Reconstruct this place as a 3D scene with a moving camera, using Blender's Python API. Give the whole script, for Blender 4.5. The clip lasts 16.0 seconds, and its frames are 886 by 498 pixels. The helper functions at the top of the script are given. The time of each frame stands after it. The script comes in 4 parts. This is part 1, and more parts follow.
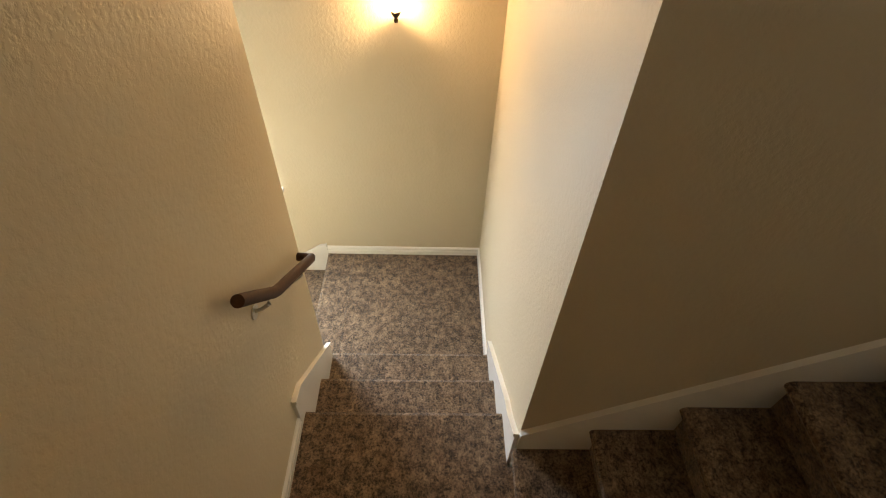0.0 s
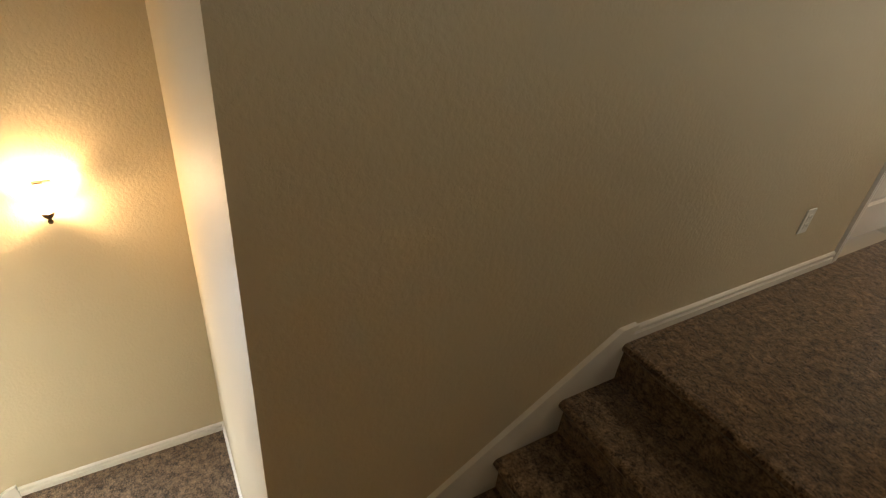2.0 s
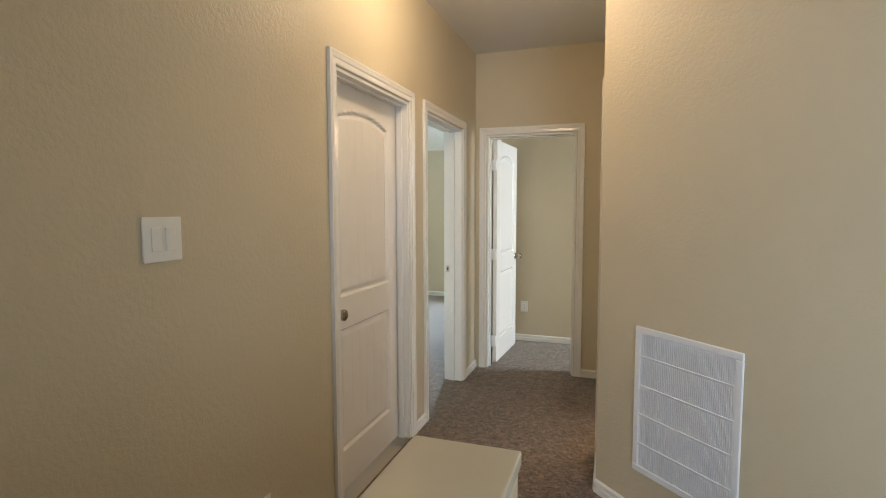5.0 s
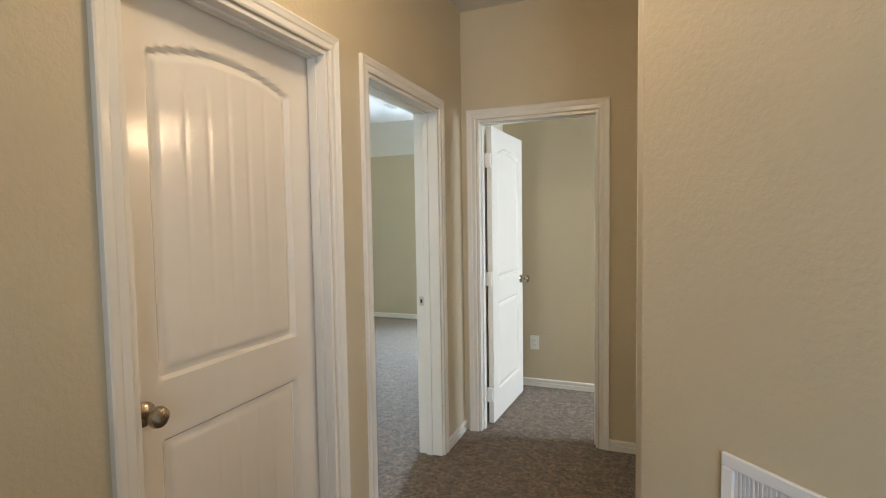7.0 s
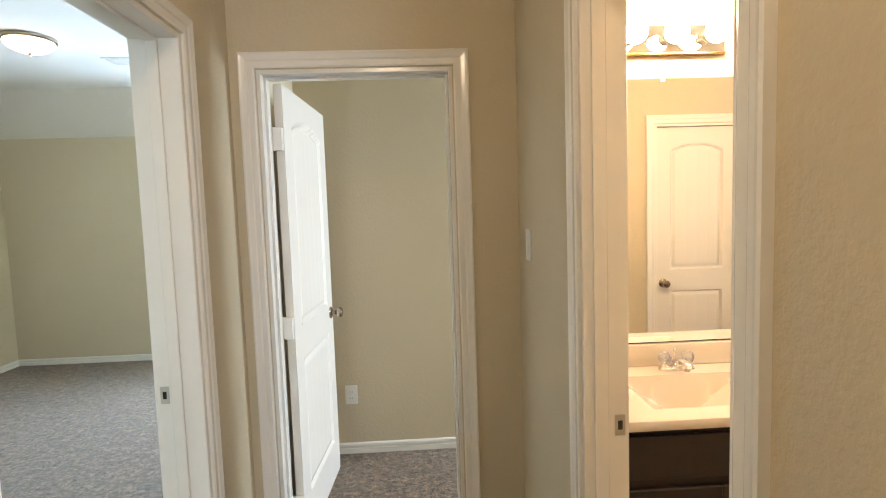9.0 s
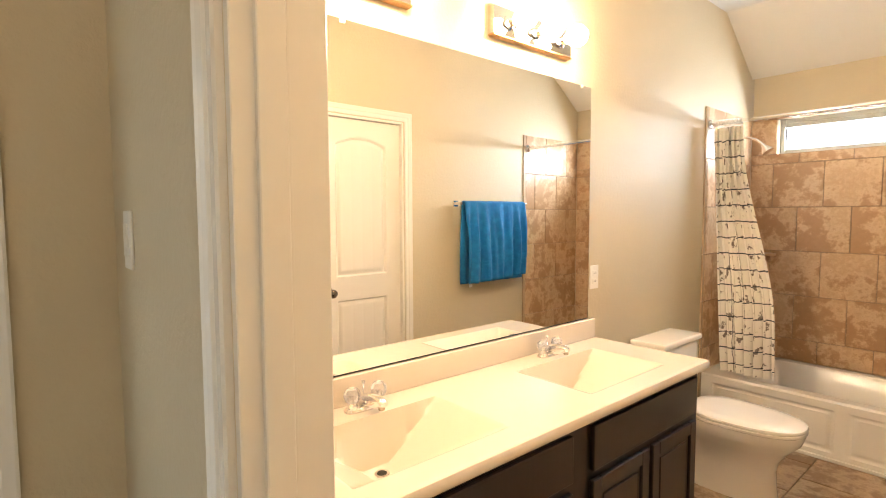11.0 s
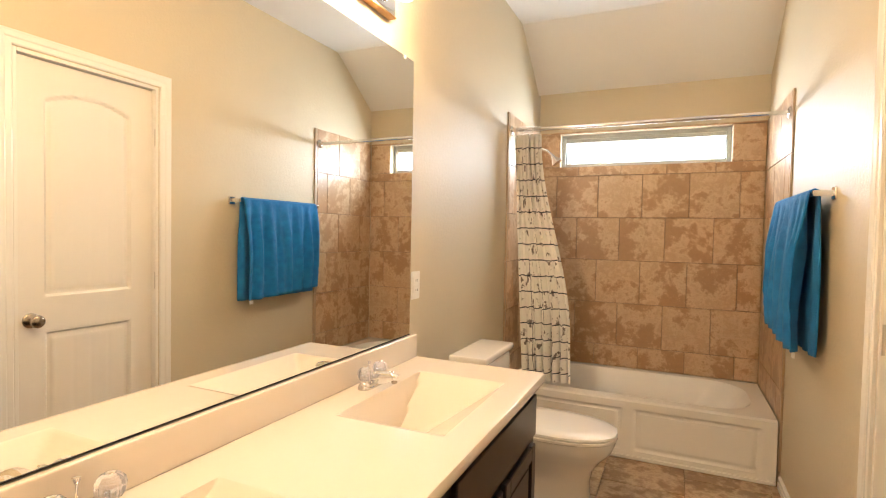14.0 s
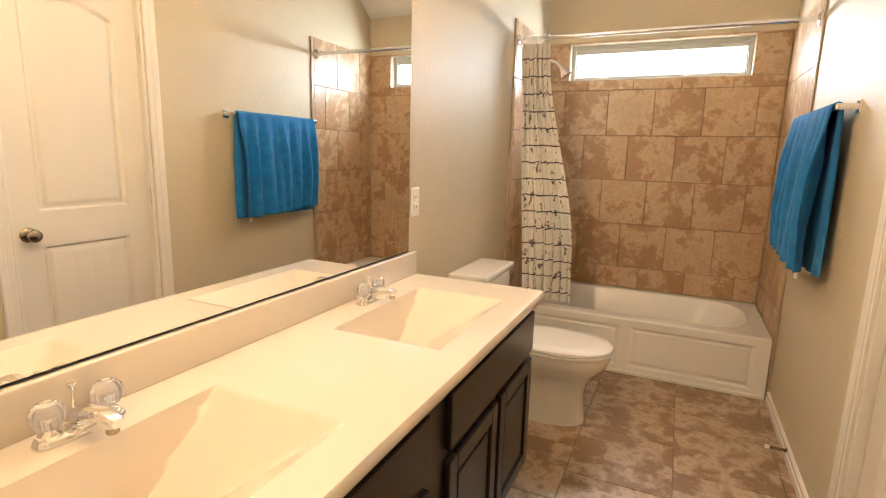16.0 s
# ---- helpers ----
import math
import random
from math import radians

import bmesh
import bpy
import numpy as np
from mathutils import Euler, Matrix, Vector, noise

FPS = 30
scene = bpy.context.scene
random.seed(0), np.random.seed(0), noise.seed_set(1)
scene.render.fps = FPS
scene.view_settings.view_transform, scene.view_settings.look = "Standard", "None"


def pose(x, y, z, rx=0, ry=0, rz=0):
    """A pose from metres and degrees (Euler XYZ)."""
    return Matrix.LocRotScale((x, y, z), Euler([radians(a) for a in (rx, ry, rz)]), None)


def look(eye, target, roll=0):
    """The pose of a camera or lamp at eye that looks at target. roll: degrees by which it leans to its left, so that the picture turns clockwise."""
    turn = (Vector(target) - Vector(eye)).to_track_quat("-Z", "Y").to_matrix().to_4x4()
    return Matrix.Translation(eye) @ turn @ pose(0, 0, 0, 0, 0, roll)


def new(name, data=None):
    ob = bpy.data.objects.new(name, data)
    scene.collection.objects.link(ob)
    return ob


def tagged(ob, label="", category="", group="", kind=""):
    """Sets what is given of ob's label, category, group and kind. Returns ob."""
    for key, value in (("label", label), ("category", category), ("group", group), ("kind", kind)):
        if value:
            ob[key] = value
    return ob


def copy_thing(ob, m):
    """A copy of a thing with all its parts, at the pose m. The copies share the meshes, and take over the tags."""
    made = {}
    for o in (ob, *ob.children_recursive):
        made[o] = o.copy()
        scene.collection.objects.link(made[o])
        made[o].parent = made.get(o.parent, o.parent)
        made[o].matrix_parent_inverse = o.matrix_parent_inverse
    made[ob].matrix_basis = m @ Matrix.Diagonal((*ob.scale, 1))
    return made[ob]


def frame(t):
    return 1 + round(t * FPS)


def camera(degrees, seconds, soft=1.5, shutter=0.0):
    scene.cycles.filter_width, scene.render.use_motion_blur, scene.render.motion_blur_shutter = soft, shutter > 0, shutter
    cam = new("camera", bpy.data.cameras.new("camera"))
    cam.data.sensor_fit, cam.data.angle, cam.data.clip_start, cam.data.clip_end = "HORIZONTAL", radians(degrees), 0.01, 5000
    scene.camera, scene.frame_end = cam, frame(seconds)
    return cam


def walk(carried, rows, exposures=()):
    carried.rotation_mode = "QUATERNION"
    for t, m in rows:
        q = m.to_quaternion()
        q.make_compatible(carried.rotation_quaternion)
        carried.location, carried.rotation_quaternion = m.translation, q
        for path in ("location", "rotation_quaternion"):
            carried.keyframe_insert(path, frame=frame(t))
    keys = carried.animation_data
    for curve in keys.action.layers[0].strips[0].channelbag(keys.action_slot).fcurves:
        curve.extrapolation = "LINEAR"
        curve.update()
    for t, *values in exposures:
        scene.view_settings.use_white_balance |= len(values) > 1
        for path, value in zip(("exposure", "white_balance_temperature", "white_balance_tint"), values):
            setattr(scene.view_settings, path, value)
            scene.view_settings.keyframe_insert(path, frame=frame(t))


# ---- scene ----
cam = camera(81.9, 16.0, 1.1)
PATH = [
    (0, (0.775, -0.544, 1.031), (-0.585, -0.498, -0.435), 2.3),
    (0.5, (0.793, -0.541, 1.046), (-0.605, -0.35, -0.372), 4.1),
    (1, (0.828, -0.483, 1.114), (-0.617, -0.109, -0.216), 5.3),
    (1.5, (0.851, -0.398, 1.157), (-0.62, 0.207, -0.056), 5.6),
    (2, (0.864, -0.316, 1.205), (-0.57, 0.617, 0.175), 6.4),
    (2.5, (0.926, -0.243, 1.303), (-0.401, 0.98, 0.457), 5.7),
    (3, (1.026, -0.165, 1.363), (-0.142, 1.332, 0.747), 4.3),
    (3.5, (1.109, -0.051, 1.395), (0.148, 1.651, 0.972), 2.1),
    (4, (1.17, 0.155, 1.414), (0.378, 1.968, 1.122), 0.9),
    (4.5, (1.176, 0.377, 1.432), (0.51, 2.252, 1.227), 0.0),
    (4.7, (1.197, 0.466, 1.433), (0.557, 2.352, 1.254), -0.2),
    (7, (1.127, 1.8, 1.416), (0.39, 3.656, 1.304), -0.9),
    (7.5, (1.08, 2.128, 1.445), (0.363, 3.988, 1.32), -1.7),
    (8, (0.956, 2.388, 1.466), (0.412, 4.309, 1.346), -1.3),
    (8.5, (0.754, 2.667, 1.485), (0.53, 4.65, 1.349), -2.6),
    (9, (0.706, 2.939, 1.496), (0.803, 4.93, 1.343), -1.9),
    (9.5, (0.751, 3.155, 1.475), (1.155, 5.108, 1.324), -0.8),
    (10, (0.757, 3.392, 1.409), (1.581, 5.211, 1.303), -0.8),
    (10.2, (0.786, 3.450, 1.405), (1.722, 5.21, 1.295), -0.8),
    (12.3, (1.097, 3.852, 1.397), (2.757, 4.96, 1.284), 1.1),
    (12.5, (1.116, 3.881, 1.396), (2.809, 4.941, 1.29), 1.2),
    (13, (1.168, 3.964, 1.395), (2.921, 4.921, 1.297), 1.3),
    (13.5, (1.196, 4.041, 1.379), (2.997, 4.905, 1.291), 1.4),
    (14, (1.236, 4.076, 1.316), (3.057, 4.899, 1.253), 1.1),
    (14.5, (1.265, 4.089, 1.252), (3.093, 4.898, 1.187), 0.8),
    (15, (1.283, 4.091, 1.226), (3.108, 4.9, 1.099), 0.9),
    (15.5, (1.284, 4.084, 1.222), (3.095, 4.901, 0.997), 0.8),
    (16, (1.285, 4.077, 1.291), (3.073, 4.896, 0.925), 1.5),
]
walk(cam, [(t, look(eye, target, roll)) for t, eye, target, roll in PATH],
     exposures=((0, -0.06), (1.0, -0.1), (1.8, 0.0), (2.4, 0.25), (3.0, 0.12), (3.6, 0.0), (4.5, -0.08), (7.0, -0.1), (8.2, 0.02), (9.2, 0.14), (10.2, 0.36), (12.5, -0.02), (14.5, -0.05), (16, -0.12)))

# ---- light ----
world = bpy.data.worlds.new("sky")
scene.world = world
world.use_nodes = True
wn, wl = world.node_tree.nodes, world.node_tree.links
sky = wn.new("ShaderNodeTexSky")
sky.sky_type, sky.sun_disc, sky.sun_elevation, sky.sun_rotation = "NISHITA", False, radians(50), radians(200)
wl.new(sky.outputs[0], wn["Background"].inputs[0])
wn["Background"].inputs[1].default_value = 0.12


def lamp(name, kind, m, energy, color, size=0.1, size_y=None):
    d = bpy.data.lights.new(name, kind)
    d.energy, d.color = energy, color
    if kind == "AREA":
        d.shape, d.size, d.size_y = "RECTANGLE", size, size_y or size
    elif kind != "SUN":
        d.shadow_soft_size = size
    o = new(name, d)
    o.matrix_world = m
    return o


DAY = (0.80, 0.90, 1.0)
WARM = (1.0, 0.62, 0.30)
# daylight standing in the window openings
lamp("daylight_bedroom", "AREA", look((-0.83, 8.54, 1.35), (-1.2, 4, 1.0)), 255, (0.52, 0.73, 1.0), 0.75, 1.4)
lamp("daylight_closet_room", "AREA", look((4.14, 5.92, 1.4), (0, 5.75, 1.0)), 172, (0.72, 0.86, 1.0), 1.1, 1.4)
lamp("daylight_loft", "AREA", look((2.75, -1.13, 1.45), (2.6, 3.0, 1.2)), 38, (0.70, 0.84, 1.0), 1.6, 1.5).data.spread = radians(98)
lamp("daylight_bath", "AREA", look((5.335, 4.315, 1.965), (3.0, 4.315, 1.9)), 38, DAY, 1.06, 0.19)
lamp("daylight_stair", "AREA", look((-1.68, -2.16, -0.7), (0.0, -1.92, -1.6)), 86, DAY, 0.8, 0.6)
lamp("sconce_bulb", "POINT", pose(-1.570, -0.720, 0.114), 25.0, WARM, 0.014)
lamp("hall_bulb", "POINT", pose(0.53, 3.0, 2.60), 17.5, (1.0, 0.76, 0.50), 0.06)
lamp("bedroom_bulb", "POINT", pose(-1.9, 6.67, 2.58), 1.4, (1.0, 0.85, 0.65), 0.06)

# ---- materials ----


class Nodes:
    """A short hand for one material's nodes."""

    def __init__(self, name):
        self.m = bpy.data.materials.new(name)
        self.m.use_nodes = True
        self.t = self.m.node_tree
        self.b = self.t.nodes["Principled BSDF"]
        self.co = self.n("ShaderNodeTexCoord").outputs["Object"]

    def n(self, kind, **vals):
        o = self.t.nodes.new(kind)
        for k, v in vals.items():
            o.inputs[k.replace("_", " ")].default_value = v
        return o

    def ln(self, a, b):
        self.t.links.new(a, b)

    def noise(self, scale, detail=3.0, rough=0.55, vec=None):
        o = self.n("ShaderNodeTexNoise", Scale=scale, Detail=detail, Roughness=rough)
        self.ln(vec or self.co, o.inputs["Vector"])
        return o.outputs["Fac"]

    def ramp(self, fac, *stops):
        o = self.t.nodes.new("ShaderNodeValToRGB")
        e = o.color_ramp.elements
        while len(e) < len(stops):
            e.new(0.5)
        for el, (p, c) in zip(e, stops):
            el.position, el.color = p, (*c, 1) if len(c) == 3 else c
        self.ln(fac, o.inputs[0])
        return o.outputs[0]

    def mix(self, fac, a, b):
        o = self.t.nodes.new("ShaderNodeMix")
        o.data_type = "RGBA"
        for sock, v in ((o.inputs[0], fac), (o.inputs[6], a), (o.inputs[7], b)):
            if isinstance(v, (tuple, float, int)):
                sock.default_value = (*v, 1) if isinstance(v, tuple) else v
            else:
                self.ln(v, sock)
        return o.outputs[2]

    def bump(self, height, dist, strength=1.0):
        o = self.n("ShaderNodeBump", Strength=strength, Distance=dist)
        self.ln(height, o.inputs["Height"])
        self.ln(o.outputs[0], self.b.inputs["Normal"])

    def set(self, color=None, rough=None, metal=None, **more):
        for key, v in (("Base Color", color), ("Roughness", rough), ("Metallic", metal), *more.items()):
            if v is None:
                continue
            key = key.replace("_", " ")
            if isinstance(v, tuple):
                self.b.inputs[key].default_value = (*v, 1)
            elif isinstance(v, (int, float)):
                self.b.inputs[key].default_value = v
            else:
                self.ln(v, self.b.inputs[key])
        return self.m


def painted(name, a, b, rough=0.55, peel=0.0020, scale=58.0):
    """Rolled wall paint on orange-peel plaster."""
    k = Nodes(name)
    big = k.noise(1.6, 3)
    k.set(k.mix(big, a, b), rough)
    fine = k.noise(scale, 3, 0.6)
    k.bump(k.ramp(fine, (0.40, (0, 0, 0)), (0.58, (1, 1, 1))), peel, 0.27)
    return k.m


WALL = painted("beige_wall_paint", (0.555, 0.468, 0.322), (0.595, 0.508, 0.357))
CEIL = painted("ceiling_paint", (0.72, 0.69, 0.64), (0.76, 0.73, 0.68), 0.8, 0.0015, 70)


def enamel(name, a, b, rough):
    k = Nodes(name)
    k.set(k.mix(k.noise(3, 3), a, b), k.ramp(k.noise(9, 3), (0.3, (rough * 0.97,) * 3), (0.7, (rough * 1.03,) * 3)))
    k.bump(k.noise(40, 2), 0.0003, 0.12)
    return k.m


TRIM = enamel("white_trim_enamel", (0.78, 0.745, 0.69), (0.82, 0.79, 0.735), 0.19)
DOORPAINT = enamel("white_door_enamel", (0.76, 0.71, 0.64), (0.80, 0.755, 0.69), 0.17)
CAP = enamel("cream_ledge_enamel", (0.66, 0.60, 0.47), (0.70, 0.64, 0.51), 0.12)
PLASTIC = Nodes("white_plastic").set((0.80, 0.78, 0.73), 0.35)
PORCELAIN = Nodes("white_porcelain").set((0.82, 0.78, 0.72), 0.08, Coat_Weight=0.3)
ACRYLIC = Nodes("white_tub_acrylic").set((0.80, 0.78, 0.74), 0.16)
CHROME = Nodes("chrome").set((0.85, 0.85, 0.86), 0.07, 1.0)
NICKEL = Nodes("satin_nickel").set((0.42, 0.36, 0.29), 0.24, 1.0)
BRONZE = Nodes("dark_bronze").set((0.10, 0.07, 0.05), 0.35, 1.0)
STEEL = Nodes("hinge_steel").set((0.55, 0.52, 0.47), 0.35, 1.0)
MIRROR = Nodes("silvered_mirror").set((0.93, 0.94, 0.93), 0.005, 1.0)
BLACK = Nodes("dark_gap").set((0.012, 0.011, 0.010), 0.8)
CRYSTAL = Nodes("clear_acrylic_knob").set((0.93, 0.94, 1.0), 0.06, 0.0, Transmission_Weight=0.80, IOR=1.45)
VINYL = Nodes("white_window_vinyl").set((0.78, 0.79, 0.78), 0.35)
# white vinyl greyed down: the bath frame's shade is put into its colour
SHADEDVINYL = Nodes("shaded_window_vinyl").set((0.46, 0.46, 0.42), 0.4)
SHADEGLASS = Nodes("frosted_glass_lit").set((0.9, 0.85, 0.75), 0.4, Emission_Color=(1.0, 0.66, 0.34), Emission_Strength=36.0)
DOMEGLASS = Nodes("frosted_dome_lit").set((0.9, 0.87, 0.8), 0.4, Emission_Color=(1.0, 0.80, 0.58), Emission_Strength=12.0)
DIMGLASS = Nodes("frosted_dome_lit_low").set((0.9, 0.87, 0.8), 0.4, Emission_Color=(1.0, 0.84, 0.64), Emission_Strength=4.5)
BULB = Nodes("lit_globe_bulb").set((0.9, 0.88, 0.8), 0.3, Emission_Color=(1.0, 0.735, 0.47), Emission_Strength=148.0)
SKYGLOW = Nodes("bright_day_outside").set((0, 0, 0), 1.0, Emission_Color=(0.93, 0.97, 1.0), Emission_Strength=6.0)


def glass_pane(name):
    k = Nodes(name)
    return k.set((0.95, 0.98, 0.98), 0.02, 0.0, Transmission_Weight=1.0, IOR=1.45)


PANE = glass_pane("window_glass")

k = Nodes("taupe_cut_pile_carpet")
patch = k.ramp(k.noise(15.0, 4, 0.65), (0.32, (0, 0, 0)), (0.68, (1, 1, 1)))
mid = k.n("ShaderNodeMix")
fine, clump = k.noise(100, 3, 0.8), k.noise(35, 3, 0.65)
mid.inputs[0].default_value = 0.42
k.ln(fine, mid.inputs[2])
k.ln(clump, mid.inputs[3])
tuft = mid.outputs[0]
deep = k.mix(patch, (0.021, 0.0115, 0.0055), (0.036, 0.021, 0.011))
lite = k.mix(patch, (0.175, 0.108, 0.058), (0.385, 0.262, 0.156))
k.set(k.mix(k.ramp(tuft, (0.41, (0, 0, 0)), (0.60, (1, 1, 1))), deep, lite), 0.95, Sheen_Weight=0.25)
k.bump(tuft, 0.014, 0.8)
CARPET = k.m

k = Nodes("mottled_brown_tile")
oi = k.n("ShaderNodeObjectInfo")
mv = k.n("ShaderNodeVectorMath")
mv.operation = "SCALE"
mv.inputs[0].default_value = (7.3, 3.1, 5.7)
k.ln(oi.outputs["Random"], mv.inputs["Scale"])
av = k.n("ShaderNodeVectorMath")
k.ln(k.co, av.inputs[0])
k.ln(mv.outputs[0], av.inputs[1])
blend = k.n("ShaderNodeMix")
blend.inputs[0].default_value = 0.34
k.ln(k.noise(3.6, 8, 0.70, av.outputs[0]), blend.inputs[2])
k.ln(k.noise(15.0, 6, 0.70, av.outputs[0]), blend.inputs[3])
cloud = blend.outputs[0]
speck = k.noise(38, 4, 0.65, av.outputs[0])
base = k.mix(speck, (0.34, 0.200, 0.102), (0.45, 0.280, 0.152))
pale = k.mix(speck, (0.54, 0.375, 0.230), (0.66, 0.485, 0.315))
k.set(k.mix(k.ramp(cloud, (0.470, (0, 0, 0)), (0.525, (0.95,) * 3), (0.58, (0.45,) * 3), (0.64, (0.9,) * 3)), base, pale), 0.30)
k.bump(speck, 0.0006, 0.5)
TILE = k.m

k = Nodes("mottled_floor_tile")
oi = k.n("ShaderNodeObjectInfo")
mv = k.n("ShaderNodeVectorMath")
mv.operation = "SCALE"
mv.inputs[0].default_value = (5.1, 8.3, 2.7)
k.ln(oi.outputs["Random"], mv.inputs["Scale"])
av = k.n("ShaderNodeVectorMath")
k.ln(k.co, av.inputs[0])
k.ln(mv.outputs[0], av.inputs[1])
cloud = k.noise(5.2, 7, 0.66, av.outputs[0])
speck = k.noise(45, 4, 0.65, av.outputs[0])
base = k.mix(speck, (0.20, 0.118, 0.062), (0.29, 0.18, 0.10))
pale = k.mix(speck, (0.43, 0.31, 0.20), (0.55, 0.42, 0.29))
k.set(k.mix(k.ramp(cloud, (0.45, (0, 0, 0)), (0.54, (1, 1, 1)), (0.62, (0.2,) * 3)), base, pale), 0.28)
k.bump(speck, 0.0008, 0.6)
FLOORTILE = k.m
GROUT = Nodes("brown_grout").set((0.29, 0.205, 0.135), 0.9)
BULLNOSE = Nodes("bullnose_tile").set((0.42, 0.30, 0.19), 0.3)

k = Nodes("cultured_marble_top")
k.set(k.mix(k.noise(3.2, 5, 0.6), (0.70, 0.615, 0.515), (0.75, 0.675, 0.58)), 0.17, Coat_Weight=0.35)
MARBLE = k.m

k = Nodes("espresso_cabinet_wood")
sv = k.n("ShaderNodeMapping")
sv.inputs["Scale"].default_value = (22, 22, 1.4)
k.ln(k.co, sv.inputs[0])
gr = k.noise(3.0, 5, 0.6, sv.outputs[0])
k.set(k.mix(gr, (0.0085, 0.005, 0.004), (0.021, 0.0125, 0.009)), 0.28)
k.bump(gr, 0.0004, 0.4)
ESPRESSO = k.m

k = Nodes("brown_handrail_wood")
sv = k.n("ShaderNodeMapping")
sv.inputs["Scale"].default_value = (2, 30, 30)
k.ln(k.co, sv.inputs[0])
gr = k.noise(3.0, 5, 0.6, sv.outputs[0])
k.set(k.mix(gr, (0.024, 0.010, 0.004), (0.085, 0.036, 0.014)), 0.55, Specular_IOR_Level=0.25)
RAILWOOD = k.m

k = Nodes("blue_terry_towel")
loop = k.noise(240, 3, 0.7)
k.set(k.mix(k.noise(22, 4), (0.002, 0.075, 0.24), (0.008, 0.22, 0.54)), 1.0, Sheen_Weight=0.08)
k.bump(loop, 0.004, 0.9)
TOWEL = k.m

k = Nodes("printed_curtain_cloth")
uv = k.n("ShaderNodeTexCoord").outputs["UV"]
sep = k.n("ShaderNodeSeparateXYZ")
wob = k.n("ShaderNodeTexNoise", Scale=9.0)
k.ln(uv, wob.inputs["Vector"])
wv = k.n("ShaderNodeVectorMath")
wv.operation = "MULTIPLY_ADD"
k.ln(wob.outputs["Color"], wv.inputs[0])
wv.inputs[1].default_value = (0.03, 0.03, 0)
k.ln(uv, wv.inputs[2])
k.ln(wv.outputs[0], sep.inputs[0])


def gridline(sock, pitch, width):
    a = k.n("ShaderNodeMath")
    a.operation = "PINGPONG"
    a.inputs[1].default_value = pitch / 2
    k.ln(sock, a.inputs[0])
    b = k.n("ShaderNodeMath")
    b.operation = "LESS_THAN"
    b.inputs[1].default_value = width
    k.ln(a.outputs[0], b.inputs[0])
    return b.outputs[0]


gx, gy = gridline(sep.outputs[0], 0.41, 0.0022), gridline(sep.outputs[1], 0.104, 0.0036)
mx = k.n("ShaderNodeMath")
mx.operation = "MAXIMUM"
k.ln(gx, mx.inputs[0])
k.ln(gy, mx.inputs[1])
blot = k.n("ShaderNodeTexNoise", Scale=15.0, Detail=4.0, Roughness=0.6)
k.ln(uv, blot.inputs["Vector"])
bl = k.ramp(blot.outputs["Fac"], (0.585, (0, 0, 0)), (0.62, (1, 1, 1)))
cl = k.mix(bl, (0.84, 0.81, 0.75), (0.20, 0.17, 0.15))
k.set(k.mix(mx.outputs[0], cl, (0.035, 0.04, 0.06)), 0.8, Transmission_Weight=0.0)
k.bump(k.noise(300, 2), 0.0006, 0.4)
CURTAIN = k.m

k = Nodes("grille_white_enamel")
GRILLE = k.set((0.80, 0.80, 0.80), 0.35)

# ---- building blocks ----


def part(name, bm, material, parent=None, label="", smooth=False, fix=True):
    """Links a bmesh as one mesh object, under parent if given."""
    if fix:
        bmesh.ops.recalc_face_normals(bm, faces=bm.faces[:])
    me = bpy.data.meshes.new(name)
    bm.to_mesh(me)
    bm.free()
    me.materials.append(material)
    if smooth:
        me.shade_smooth()
        me.set_sharp_from_angle(angle=radians(38))
    o = new(name, me)
    if parent:
        o.parent = parent
    if label:
        o["label"] = label
    return o


def thing(name, m=None, label="", category="", group="", kind=""):
    o = new(name)
    o.empty_display_size = 0.05
    if m is not None:
        o.matrix_world = m
    return tagged(o, label, category, group, kind)


def box(bm, x0, x1, y0, y1, z0, z1, bevel=0.0, seg=1):
    g = bmesh.ops.create_cube(bm, size=1)
    bmesh.ops.transform(bm, matrix=Matrix.LocRotScale(((x0 + x1) / 2, (y0 + y1) / 2, (z0 + z1) / 2), None,
                        (abs(x1 - x0), abs(y1 - y0), abs(z1 - z0))), verts=g["verts"])
    if bevel:
        es = list({e for v in g["verts"] for e in v.link_edges})
        bmesh.ops.bevel(bm, geom=es, offset=bevel, segments=seg, affect="EDGES", profile=0.6)
    return bm


def boxes(*rows, bevel=0.0, seg=1):
    bm = bmesh.new()
    for r in rows:
        box(bm, *r, bevel=bevel, seg=seg)
    return bm


def turned(profile, steps=24, m=None):
    """A turned body from (radius, height) pairs, along z, moved by m."""
    bm = bmesh.new()
    rings = []
    for r, z in profile:
        if r < 1e-5:
            rings.append([bm.verts.new((0, 0, z))])
        else:
            rings.append([bm.verts.new((r * math.cos(2 * math.pi * i / steps), r * math.sin(2 * math.pi * i / steps), z)) for i in range(steps)])
    for a, b in zip(rings, rings[1:]):
        for i in range(steps):
            j = (i + 1) % steps
            f = [a[i % len(a)], a[j % len(a)], b[j % len(b)], b[i % len(b)]]
            f = list(dict.fromkeys(f))
            if len(f) > 2:
                bm.faces.new(f)
    for r in (rings[0], rings[-1]):
        if len(r) > 2:
            bm.faces.new(r)
    if m is not None:
        bmesh.ops.transform(bm, matrix=m, verts=bm.verts[:])
    return bm


